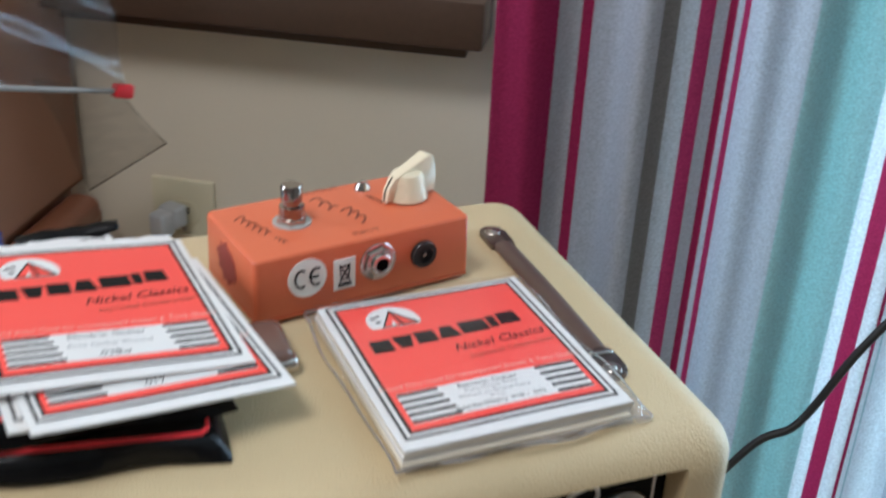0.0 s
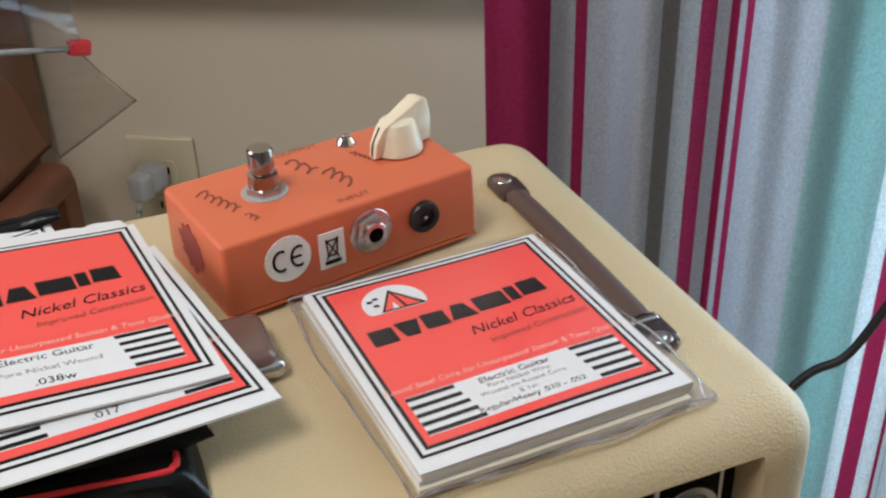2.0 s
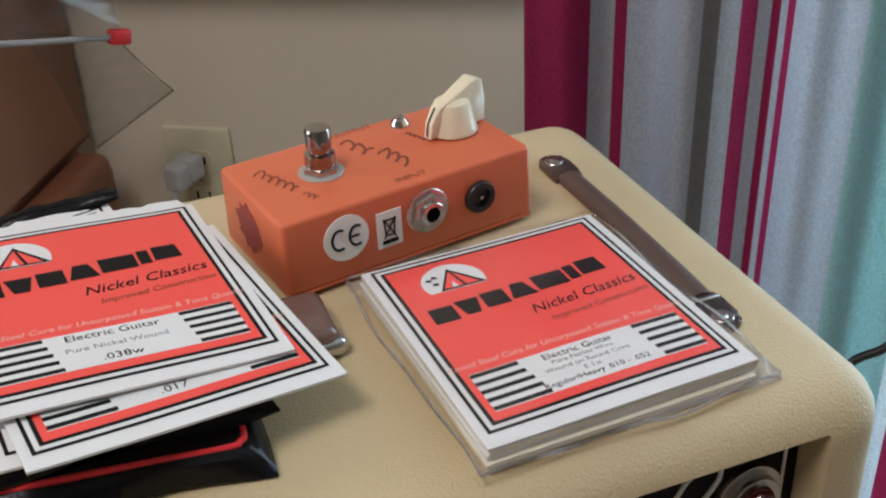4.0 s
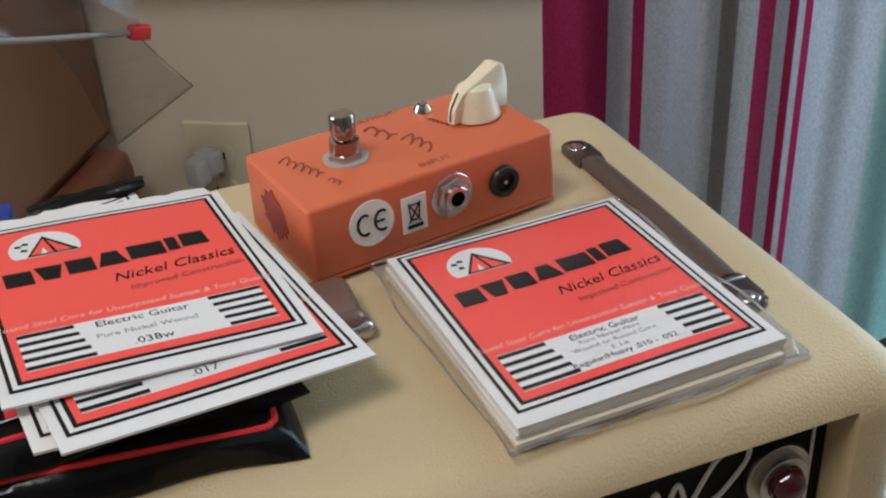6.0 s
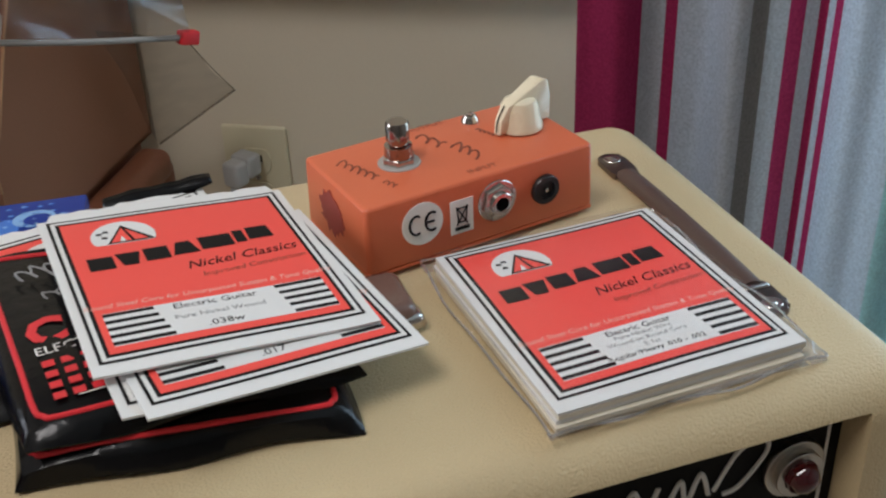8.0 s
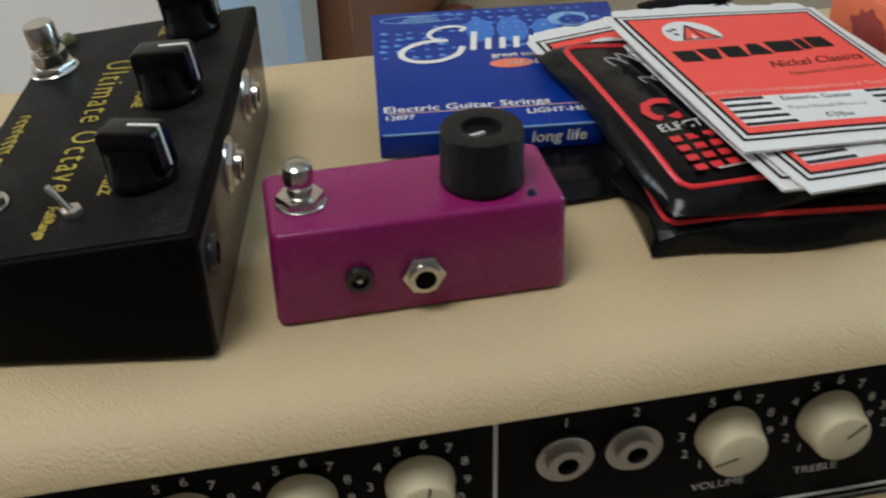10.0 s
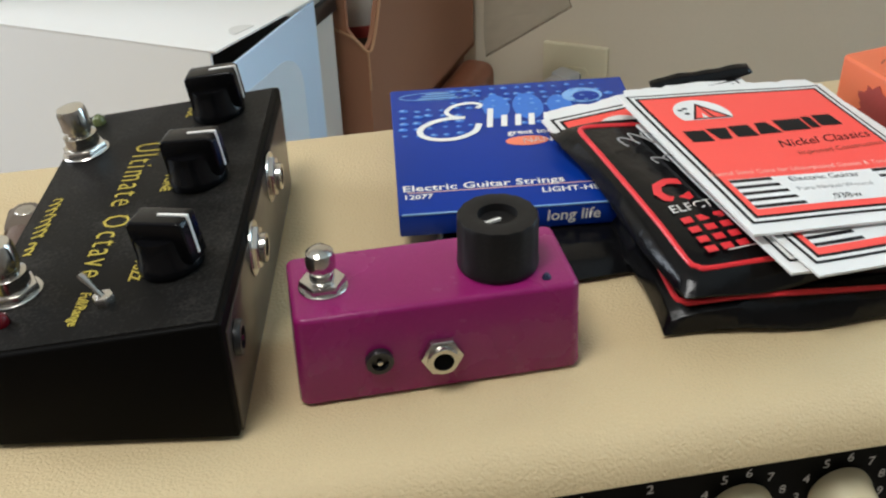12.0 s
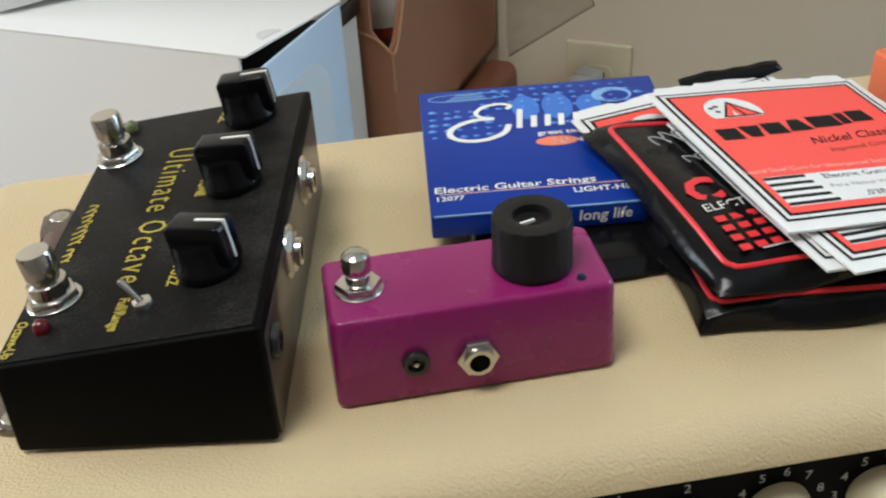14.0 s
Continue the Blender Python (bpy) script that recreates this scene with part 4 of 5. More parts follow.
def print_face(parent, z, lines, warp=None):
    """The printed front of an envelope: red field in a double black border, striped label below."""
    e = 0.00012

    def rect(name, x0, x1, y0, y1, lift, material, nx=10, ny=10):
        return part(name, grid_slab(x0, x1, y0, y1, z + lift * e - 0.5 * e, z + lift * e, nx, ny, warp), material, parent)

    rect("border_outer", RX0 - 0.0042, RX1 + 0.0042, RY0 - 0.0042, RY1 + 0.0042, 1, BLACK_INK)
    rect("border_gap", RX0 - 0.0030, RX1 + 0.0030, RY0 - 0.0030, RY1 + 0.0030, 2, PAPER)
    rect("border_inner", RX0 - 0.0014, RX1 + 0.0014, RY0 - 0.0014, RY1 + 0.0014, 3, BLACK_INK)
    rect("red_field", RX0, RX1, RY0, RY1, 4, RED_PRINT)
    # white dome with a triangle
    bm = bmesh.new()
    cx, cy, r = fx(0.255), fy(0.165), 0.0122
    pts = [(cx + r * math.cos(t), cy + r * 0.98 * max(math.sin(t), -0.42)) for t in [2 * math.pi * k / 40 for k in range(40)]]
    bm.faces.new([bm.verts.new((x, y, z + 5.2 * e + (warp(x, y) if warp else 0))) for x, y in pts])
    part("emblem_dome", bm, PAPER, parent)
    def ink(name, pts, m, lf):
        bm = bmesh.new()
        bm.faces.new([bm.verts.new((cx + a, cy + b, z + lf * e + (warp(cx + a, cy + b) if warp else 0))) for a, b in pts])
        part(name, bm, m, parent)

    ink("emblem_outline", [(-0.0068, -0.0047), (0.0113, -0.0047), (0.0006, 0.0088)], BLACK_INK, 6.0)
    ink("emblem_front", [(-0.0053, -0.0040), (0.0024, -0.0040), (0.0004, 0.0066)], RED_PRINT, 6.8)
    ink("emblem_side", [(0.0036, -0.0040), (0.0088, -0.0040), (0.0015, 0.0056)], RED_PRINT, 6.8)
    ink("emblem_notch", [(-0.0020, -0.0040), (0.0004, -0.0040), (-0.0006, 0.0004)], PAPER, 7.2)
    for a, b in ((-0.0088, 0.0036), (-0.0062, 0.0048), (-0.0072, 0.0004)):
        ink("emblem_palm", [(a - 0.0011, b - 0.0006), (a + 0.0012, b - 0.0010), (a + 0.0013, b + 0.0005), (a - 0.0006, b + 0.0010)], BLACK_INK, 6.4)
    # maker's mark: seven plain black blocks on a rising line
    u0 = 0.055
    for i, wd in enumerate((0.112, 0.112, 0.112, 0.122, 0.152, 0.050, 0.118)):
        v0, v1 = 0.415 - 0.010 * i, 0.315 - 0.010 * i
        x0, x1, y0, y1 = fx(u0), fx(u0 + wd), fy(v0), fy(v1)
        inset = (x1 - x0) * (0.0, -0.22, 0.0, 0.24, 0.0, 0.0, 0.05)[i]
        bm = bmesh.new()
        pts = [(x0 + max(0, -inset), y0), (x1 - max(0, -inset), y0), (x1 - max(0, inset), y1), (x0 + max(0, inset), y1)]
        bm.faces.new([bm.verts.new((x, y, z + 5.4 * e + (warp(x, y) if warp else 0))) for x, y in pts])
        part("mark_block", bm, BLACK_INK, parent)
        u0 += wd + 0.012
    up = Matrix.Rotation(radians(3.5), 4, "Z")
    T = lambda u, v: Matrix.Translation((fx(u), fy(v), z + 5.4 * e)) @ up
    writing("lettering", "Nickel Classics", 0.0078, T(0.71, 0.470), BLACK_INK, parent, shear=0.35, wide=0.92, warp=warp)
    writing("lettering", "Improved Construction", 0.0046, T(0.74, 0.555), ORANGE_INK, parent, shear=0.25, wide=0.92, warp=warp)
    writing("lettering", "Round Steel Core for Unsurpassed Sustain & Tone Quality", 0.0042, Matrix.Translation((fx(0.5), fy(0.690), z + 5.4 * e)), PINK_INK, parent, shear=0.25, wide=0.90, warp=warp)
    rect("label_panel", fx(0.028), fx(0.972), fy(0.958), fy(0.738), 4.8, PAPER, 12, 3)
    for i in range(5):
        v = 0.742 + i * 0.0475
        for u0, u1 in ((0.028, 0.235 + 0.010 * i), (0.755 + 0.006 * i, 0.972)):
            rect("stripe", fx(u0), fx(u1), fy(v + 0.021), fy(v), 5.4, BLACK_INK, 4, 1)
    for i, (text, size) in enumerate(lines):
        writing("lettering", text, size, Matrix.Translation((fx(0.49), fy(0.772 + 0.150 * i / max(1, len(lines) - 1)), z + 5.6 * e)), BLACK_INK if i in (0, len(lines) - 1) else GREY_INK, parent, wide=1.05, warp=warp)


# clear-sleeved set on the amplifier
pk = thing("string_set_packet", pose(0.3412, 0.0268, 0.0012, 0, 0, 2.7), "stack of red and white string envelopes in clear sleeve", "string packet")
rnd = random.Random(12)
zz = 0.0
for i in range(5):
    t = 0.0017 if i < 4 else 0.0009
    a, b, w = rnd.uniform(-0.0012, 0.0012), rnd.uniform(-0.0012, 0.0012), rnd.uniform(-0.8, 0.8)
    m = pose(a if i < 4 else 0, b if i < 4 else 0, zz, 0, 0, w if i < 4 else 0)
    last = part("envelope", grid_slab(-CW / 2, CW / 2, -CD / 2, CD / 2, 0, t, 8, 8, lambda x, y: 0.0003 * math.sin(60 * x + i) * math.sin(50 * y)), PAPER if i in (2, 4) else PAPER_EDGE, pk, "", m)
    zz += t + 0.0004
flat = lambda x, y: 0.0003 * math.sin(60 * x + 4) * math.sin(50 * y)
print_face(last, 0.0010, [("Electric Guitar", 0.0043), ("Pure Nickel Wire", 0.0031), ("Wound on Round Core", 0.0031), ("E 1st", 0.0031), ("Regular/Heavy .010 - .052", 0.0036)], flat)


SX0, SX1, SY0, SY1 = -0.0535, 0.0572, -0.0578, 0.0625


def sleeve():
    bm = bmesh.new()
    n = 30
    top = zz + 0.0020
    rr = random.Random(3)
    ph = [rr.uniform(0, 6) for _ in range(6)]
    rows = []
    for j in range(n + 1):
        row = []
        for i in range(n + 1):
            x, y = SX0 + (SX1 - SX0) * i / n, SY0 + (SY1 - SY0) * j / n
            ex = max(0, x - CW / 2 - 0.0008) / (SX1 - CW / 2) + max(0, -x - CW / 2 - 0.0008) / (-SX0 - CW / 2)
            ey = max(0, y - CD / 2 - 0.0008) / (SY1 - CD / 2) + max(0, -y - CD / 2 - 0.0008) / (-SY0 - CD / 2)
            k = min(1, math.hypot(ex, ey))
            z = top * (1 - k) ** 0.9 + 0.0004 * math.sin(90 * x + ph[0]) * math.sin(70 * y + ph[1]) + 0.0012 * k * (1 + math.sin(140 * x + 110 * y + ph[2]))
            row.append(bm.verts.new((x + 0.0012 * k * math.sin(60 * y + ph[3]), y + 0.0012 * k * math.sin(70 * x + ph[4]), max(z, -0.0004))))
        rows.append(row)
    for j in range(n):
        for i in range(n):
            bm.faces.new((rows[j][i], rows[j][i + 1], rows[j + 1][i + 1], rows[j + 1][i]))
    s = part("sleeve", bm, SLEEVE, pk, "clear crinkled plastic sleeve")
    s.visible_shadow = False
    seam = []
    for k in range(81):
        c = [(SX0, SY0), (SX1, SY0), (SX1, SY1), (SX0, SY1), (SX0, SY0)]
        a, b, f = c[k // 20 % 4] if k < 80 else c[3], c[k // 20 + 1] if k < 80 else c[4], (k % 20) / 20 if k < 80 else 1.0
        x, y = a[0] + (b[0] - a[0]) * f, a[1] + (b[1] - a[1]) * f
        seam.append((x + 0.0012 * math.sin(60 * y + ph[3]), y + 0.0012 * math.sin(70 * x + ph[4]), 0.0014 + 0.0012 * (1 + math.sin(140 * x + 110 * y + ph[2]))))
    part("seam", tube(seam, 0.0006, 6), SEAM, pk, "welded rim of the clear sleeve")
    for nm, x0, x1, y0, y1 in (("side_flap", CW / 2 + 0.001, SX1, SY0, SY1), ("end_flap", SX0, CW / 2, CD / 2 + 0.001, SY1), ("front_flap", SX0, CW / 2, SY0, -CD / 2 - 0.0004)):
        f = part(nm, grid_slab(x0, x1, y0, y1, 0.0006, 0.0009, 10, 10, lambda x, y: 0.0009 * math.sin(95 * x + 120 * y) + 0.0009), FLAP, pk, "hazy clear flap of the sleeve")
        f.visible_shadow = False


sleeve()


# black foil string packets under the loose envelopes
def foil_pack(name, m, w, d, h, label, seed, skew=0.0, line=True, pressed=False):
    th = thing(name, m, label, "string packet", "black string packets")
    rr = random.Random(seed)
    ph = [rr.uniform(0, 6) for _ in range(8)]
    n = 36

    def up(x, y):
        a = max(0.0, 1 - (abs(x) / (w / 2)) ** 6) * max(0.0, 1 - (abs(y) / (d / 2)) ** 6)
        v = h * a ** 0.45 + 0.0006 * math.sin(70 * x + ph[0]) * math.sin(55 * y + ph[1]) * a
        if pressed:                             # the envelopes on top press it down
            q = m @ Vector((x, y + skew * x, v + 0.0012))
            v -= max(0.0, q.z - (0.0236 - 0.110 * (q.x - 0.2005) + 0.010 * (q.y - 0.0575)))
        return v

    bm = bmesh.new()
    lay = []
    for s in (0, 1):
        rows = []
        for j in range(n + 1):
            rows.append([])
            for i in range(n + 1):
                x, y = -w / 2 + w * i / n, -d / 2 + d * j / n
                rim = max(abs(x) / (w / 2), abs(y) / (d / 2))
                wave = 0.0010 * max(0, rim - 0.9) * 10 * (1 + math.sin(120 * x + ph[2]) * math.cos(90 * y + ph[3]))
                xx, yy = x + 0.0012 * math.sin(75 * y + ph[4]) * (rim > 0.98), y + 0.0014 * math.sin(85 * x + ph[5]) * (rim > 0.98)
                rows[-1].append(bm.verts.new((xx, yy + skew * xx, wave + (up(x, y) + 0.0007 if s else min(0.0003, up(x, y))))))
        lay.append(rows)
    lo, hi = lay
    for j in range(n):
        for i in range(n):
            bm.faces.new((hi[j][i], hi[j][i + 1], hi[j + 1][i + 1], hi[j + 1][i]))
            bm.faces.new((lo[j + 1][i], lo[j + 1][i + 1], lo[j][i + 1], lo[j][i]))
    for i in range(n):
        bm.faces.new((lo[0][i], lo[0][i + 1], hi[0][i + 1], hi[0][i]))
        bm.faces.new((lo[n][i + 1], lo[n][i], hi[n][i], hi[n][i + 1]))
        bm.faces.new((lo[i + 1][0], lo[i][0], hi[i][0], hi[i + 1][0]))
        bm.faces.new((lo[i][n], lo[i + 1][n], hi[i + 1][n], hi[i][n]))
    part("pouch", bm, BLACK_FILM, th)
    x1, y1, r = w / 2 - 0.0065, d / 2 - 0.0070, 0.006
    pts = [(-x1, y1 - r), (-x1, 0.02), (-x1, -0.02), (-x1, -y1 + r), (-x1 + 0.3 * r, -y1 + 0.3 * r), (-x1 + r, -y1), (-0.02, -y1), (0.02, -y1), (x1 - r, -y1), (x1 - 0.3 * r, -y1 + 0.3 * r), (x1, -y1 + r), (x1, -0.02), (x1, 0.02), (x1, y1 - r), (x1 - r, y1), (0, y1), (-x1 + r, y1), (-x1, y1 - r)]
    if line:
        part("red_outline", tube([(x, y + skew * x, up(x, y) + 0.0005) for x, y in pts], 0.0011, 8), RED_LINE, th, "thin red outline")
    return th, up, x1, y1


bag1, up1, bx, by = foil_pack("foil_string_packet", pose(0.1790, 0.0585, 0.0050, 4.2, 0.0, 0.5), 0.1120, 0.1150, 0.0125, "glossy black foil string packet with red outline", 5, -0.10)
bag2, up2, bx, by = foil_pack("foil_string_packet", pose(0.1765, 0.0628, 0.0180, 6.0, 1.6, 9.5), 0.1110, 0.1085, 0.0105, "glossy black foil string packet lying on another", 8, -0.125, True, True)
T2 = lambda x, y: Matrix.Translation((x, y, up2(x, y) + 0.0012)) @ Matrix.Rotation(0, 4, "Z")
writing("lettering", "C", 0.0190, T2(-0.0375, -0.0020), RED_LINE, bag2, bold=0.0008)
writing("lettering", "ELECTRIC", 0.0062, T2(-0.0300, -0.0125), WHITE_INK, bag2)
for i in range(4):
    for k in range(5):
        part("print_bar", grid_slab(-0.0425 + k * 0.0062, -0.0385 + k * 0.0062, -0.0210 - i * 0.0056, -0.0178 - i * 0.0056, 0.0112, 0.0114), RED_LINE, bag2)
scribble(bag2, Matrix.Translation((-0.0400, 0.0330, 0.0113)), 0.034, 0.010, 13, 0.0005, GREY_INK, 41)
scribble(bag2, Matrix.Translation((-0.0340, 0.0180, 0.0114)), 0.026, 0.006, 11, 0.0004, GREY_INK, 42)
part("print_bar", grid_slab(-0.0350, -0.0100, -0.0385, -0.0380, 0.0110, 0.0112), WHITE_INK, bag2)


# loose red and white envelopes on top
def loose(m, lines, label, seed, amp_w):
    th = thing("string_envelope", m, label, "string packet", "loose string envelopes")
    rr = random.Random(seed)
    a, b, c = rr.uniform(0, 6), rr.uniform(0, 6), rr.uniform(0, 6)
    warp = lambda x, y: amp_w * (math.sin(38 * x + a) * 0.6 + math.sin(45 * y + b) * 0.5 + 0.5 * math.sin(70 * x + 60 * y + c)) + 6.0 * amp_w * max(0, abs(x) / 0.05 - 0.75) * abs(y) * 10
    part("paper", grid_slab(-CW / 2, CW / 2, -CD / 2, CD / 2, 0, 0.0009, 18, 18, warp), PAPER, th)
    print_face(th, 0.0010, lines, warp)
    edge = [(CW / 2 - 0.004 - (CW - 0.010) * k / 24, CD / 2 + 0.0055 + rr.uniform(-0.0012, 0.0012) * (1 if k % 24 else 0)) for k in range(25)]
    bm = bmesh.new()
    prism([(-CW / 2 + 0.003, CD / 2 - 0.001), (CW / 2 - 0.002, CD / 2 - 0.001)] + edge, 0.0, 0.0005, bm)
    for v in bm.verts:
        v.co.z += warp(v.co.x, v.co.y) + 0.0001
    part("torn_flap", bm, PAPER, th, "torn white paper flap")
    return th


def on_plane(cx, cy, cz, sx, sy, yaw):
    """A pose whose plane falls by sx along x and sy along y."""
    n = Vector((-sx, -sy, 1)).normalized()
    ex = Vector((math.cos(radians(yaw)), math.sin(radians(yaw)), 0))
    ex = (ex - n * ex.dot(n)).normalized()
    ey = n.cross(ex)
    m = Matrix((ex, ey, n)).transposed().to_4x4()
    m.translation = (cx, cy, cz)
    return m


STR = [("Electric Guitar", 0.0049), ("Pure Nickel Wound", 0.0038), (".038w", 0.0050)]
loose(on_plane(0.1708, 0.0854, 0.0192, -0.028, 0.108, 12.5), STR, "red and white paper string envelope between black packets", 30, 0.0002)
loose(on_plane(0.2005, 0.0575, 0.0246, -0.110, 0.010, 9.0), STR, "red and white paper string envelope, mostly covered", 31, 0.0003)
loose(on_plane(0.2055, 0.0547, 0.0256, -0.110, 0.010, 11.2), [("Electric Guitar", 0.0049), ("Pure Nickel Wound", 0.0038), (".017", 0.0050)], "red and white paper string envelope under another", 32, 0.0003)
loose(on_plane(0.1960, 0.0728, 0.0294, -0.110, 0.010, 7.1), STR, "red and white paper string envelope on top", 33, 0.0003)
# torn strip of black foil that sticks up behind the envelopes
strip = thing("foil_strip", Matrix(), "torn strip of black foil behind the envelopes", "foil")
P0, P1 = Vector((0.1660, 0.1480, 0.0262)), Vector((0.2120, 0.1500, 0.0290))
bm = bmesh.new()
rows = []
for i in range(25):
    s = i / 24
    p = P0.lerp(P1, s) + Vector((0, 0, 0.0005 * math.sin(8 * s)))
    w = 0.0026 * math.sin(math.pi * min(1, 0.08 + 0.92 * s)) ** 0.7 + 0.0006
    rows.append([bm.verts.new(p + Vector((0, -0.004, -w * (1 + 0.08 * math.sin(19 * s))))), bm.verts.new(p + Vector((0, 0.001, 0))), bm.verts.new(p + Vector((0, 0.003, w * (0.6 + 0.08 * math.sin(23 * s + 1)))))])
for a, b in zip(rows, rows[1:]):
    for k in range(2):
        bm.faces.new((a[k], a[k + 1], b[k + 1], b[k]))
f = part("torn_end", bm, BLACK_FILM, strip)
f.modifiers.new("thickness", "SOLIDIFY").thickness = 0.0006
bm = grid_slab(0.150, 0.185, 0.118, 0.150, 0.0, 0.0005, 8, 8, lambda x, y: 0.0008 + 0.55 * max(0, y - 0.122) + 0.0006 * math.sin(160 * x))
part("folded_end", bm, BLACK_FILM, strip)

# flat black pouch under the blue box
pouch, upp, _, _ = foil_pack("foil_string_packet", pose(0.1075, 0.1020, 0.0006, 0, 0, -1.0), 0.0980, 0.1120, 0.0075, "flat black foil packet under the blue box", 21, 0.0, False)

# blue string box
EW, ED, EH = 0.1060, 0.1070, 0.0100
el = thing("string_box", pose(0.0431, 0.0775, 0.0092, 0.6, -0.4, -6.3), "royal blue cardboard box of electric guitar strings", "string box")
part("carton", box(0, EW, 0, ED, 0, EH, 0.0008, 2), BLUE, el)
ET = EH + 0.00015


def blue_print(name, pts, material, lift=0.0):
    bm = bmesh.new()
    bm.faces.new([bm.verts.new((x, y, ET + lift)) for x, y in pts])
    return part(name, bm, material, el)


rnd = random.Random(9)
for row in range(8):                            # rows of pale drops
    for col in range(17):
        x, y = 0.005 + col * 0.0058 + rnd.uniform(-0.0008, 0.0008), 0.062 + row * 0.0056 + rnd.uniform(-0.0008, 0.0008)
        if (row < 4 and col > 4 and rnd.random() < 0.85) or (col < 4 and row > 4) or x > EW - 0.008:
            continue
        r = rnd.uniform(0.0009, 0.0017)
        blue_print("drop", [(x + a * 1.35, y + b * 0.9) for a, b in circle_pts(r, seg=10)], BLUE_MID, 0.0001)
        blue_print("drop_glint", [(x - 0.3 * r + a * 1.2, y + 0.35 * r + b * 0.8) for a, b in circle_pts(r * 0.55, seg=8)], BLUE_LIGHT, 0.00015)
for x, y, r in ((0.046, 0.084, 0.010), (0.060, 0.083, 0.011), (0.074, 0.082, 0.009)):
    blue_print("drop", [(x + a * 0.62, y + b * 1.15) for a, b in circle_pts(r, seg=14)], BLUE_MID, 0.00005)
# maker's mark as plain white strokes
S = lambda pts, r: part("maker_stroke", flat_stroke(pts, r, ET + 0.0002), WHITE_INK, el)
S([(0.0375, 0.0835), (0.0395, 0.0868), (0.0350, 0.0890), (0.0280, 0.0872), (0.0240, 0.0818), (0.0262, 0.0772), (0.0315, 0.0755)], 0.0011)
S([(0.0315, 0.0755), (0.0215, 0.0748), (0.0130, 0.0690), (0.0118, 0.0620), (0.0175, 0.0572), (0.0265, 0.0570), (0.0345, 0.0620), (0.0372, 0.0690)], 0.0014)
for x, w, h in ((0.0400, 0.0026, 0.0175), (0.0462, 0.0026, 0.0105), (0.0522, 0.0026, 0.0105), (0.0580, 0.0026, 0.0105), (0.0645, 0.0026, 0.0105), (0.0702, 0.0026, 0.0105)):
    blue_print("maker_block", [(x, 0.0650), (x + w, 0.0650), (x + w + 0.12 * h, 0.0650 + h), (x + 0.12 * h, 0.0650 + h)], WHITE_INK, 0.0002)
blue_print("oval_badge", [(0.0555 + a * 2.2, 0.0515 + b) for a, b in circle_pts(0.0041, seg=20)], SALMON, 0.0001)
blue_print("round_badge", [(0.0852 + a * 1.25, 0.0901 + b) for a, b in circle_pts(0.0072, seg=24)], BLUE_LIGHT, 0.0001)
blue_print("round_badge_shade", [(0.0868 + a * 1.25, 0.0890 + b) for a, b in circle_pts(0.0048, seg=24)], BLUE, 0.00015)
part("oval_line", flat_stroke([(0.021 + 0.017 * math.cos(t), 0.0985 + 0.0038 * math.sin(t)) for t in [2 * math.pi * k / 16 for k in range(17)]], 0.0003, ET), BLUE_LIGHT, el)
for i in range(3):
    part("print_bar", grid_slab(0.012 + 0.002 * i, 0.030 - 0.001 * i, 0.0958 + 0.0022 * i, 0.0968 + 0.0022 * i, ET, ET + 0.0001), BLUE_LIGHT, el)
EL = lambda x, y: Matrix.Translation((x, y, ET + 0.0001))
writing("lettering", "Electric Guitar Strings", 0.0064, EL(0.0020, 0.0182), WHITE_INK, el, "LEFT", bold=0.0001, wide=1.12)
writing("lettering", "12077", 0.0046, EL(0.0022, 0.0118), WHITE_INK, el, "LEFT", bold=0.0001)
writing("lettering", "LIGHT-HEAVY", 0.0052, EL(0.0557, 0.0108), WHITE_INK, el, "LEFT", bold=0.0001)
writing("lettering", "great tone", 0.0052, EL(0.0481, 0.0590), WHITE_INK, el, "LEFT", bold=0.0001)
writing("lettering", "NANO", 0.0058, EL(0.0535, 0.0515), PAPER, el, "LEFT", bold=0.0001)
# pale strip for the edge's wear and its highlight together
part("worn_edge", box(0.0012, EW - 0.0012, -0.0002, 0.0005, EH - 0.0007, EH + 0.0001, 0.0002, 1), BLUE_LIGHT, el, "worn front edge with pale highlight")
part("thin_line", box(0.004, 0.098, 0.0150, 0.0154, ET - 0.0001, ET + 0.0001), PINK_INK, el)
writing("lettering", "long life", 0.0066, Matrix.Translation((0.0560, -0.0002, EH * 0.52)) @ FACE, WHITE_INK, el, "LEFT", bold=0.0001, shear=0.1)


# ---------------------------------------------------------------- behind the amplifier
# white box with a pale blue end, its lid a little open
wb = thing("white_product_box", Matrix.Translation((-0.0180, 0.2680, 0)) @ ROOMROT, "large white cardboard box with pale blue end", "box")
ZT, BX, BY = 0.004, -0.42, 0.098
part("body", box(BX, -0.002, 0.002, BY, FLOOR, ZT - 0.012, 0.001, 2), WHITEBOX, wb)
e = part("end_panel", box(-0.0018, 0.0, 0.0, BY, FLOOR, ZT, 0.0006, 2), PALEBLUE, wb, "pale blue printed end panel")
part("round_print", prism([(0.034 + cx + a, -0.057 + cz + b) for cx, cz, q in ((0.017, 0.017, 0), (-0.024, 0.017, 1), (-0.024, -0.024, 2), (0.017, -0.024, 3)) for a, b in circle_pts(0.024, seg=8, a0=q * math.pi / 2, a1=(q + 1) * math.pi / 2)], 0, 0.0003, m=Matrix.Rotation(radians(90), 4, "Z") @ FACE), PALERBLUE, e)
part("front_flap", box(BX, -0.010, -0.002, 0.0005, FLOOR + 0.01, ZT + 0.0072, 0.0006, 2), WHITEBOX, wb)
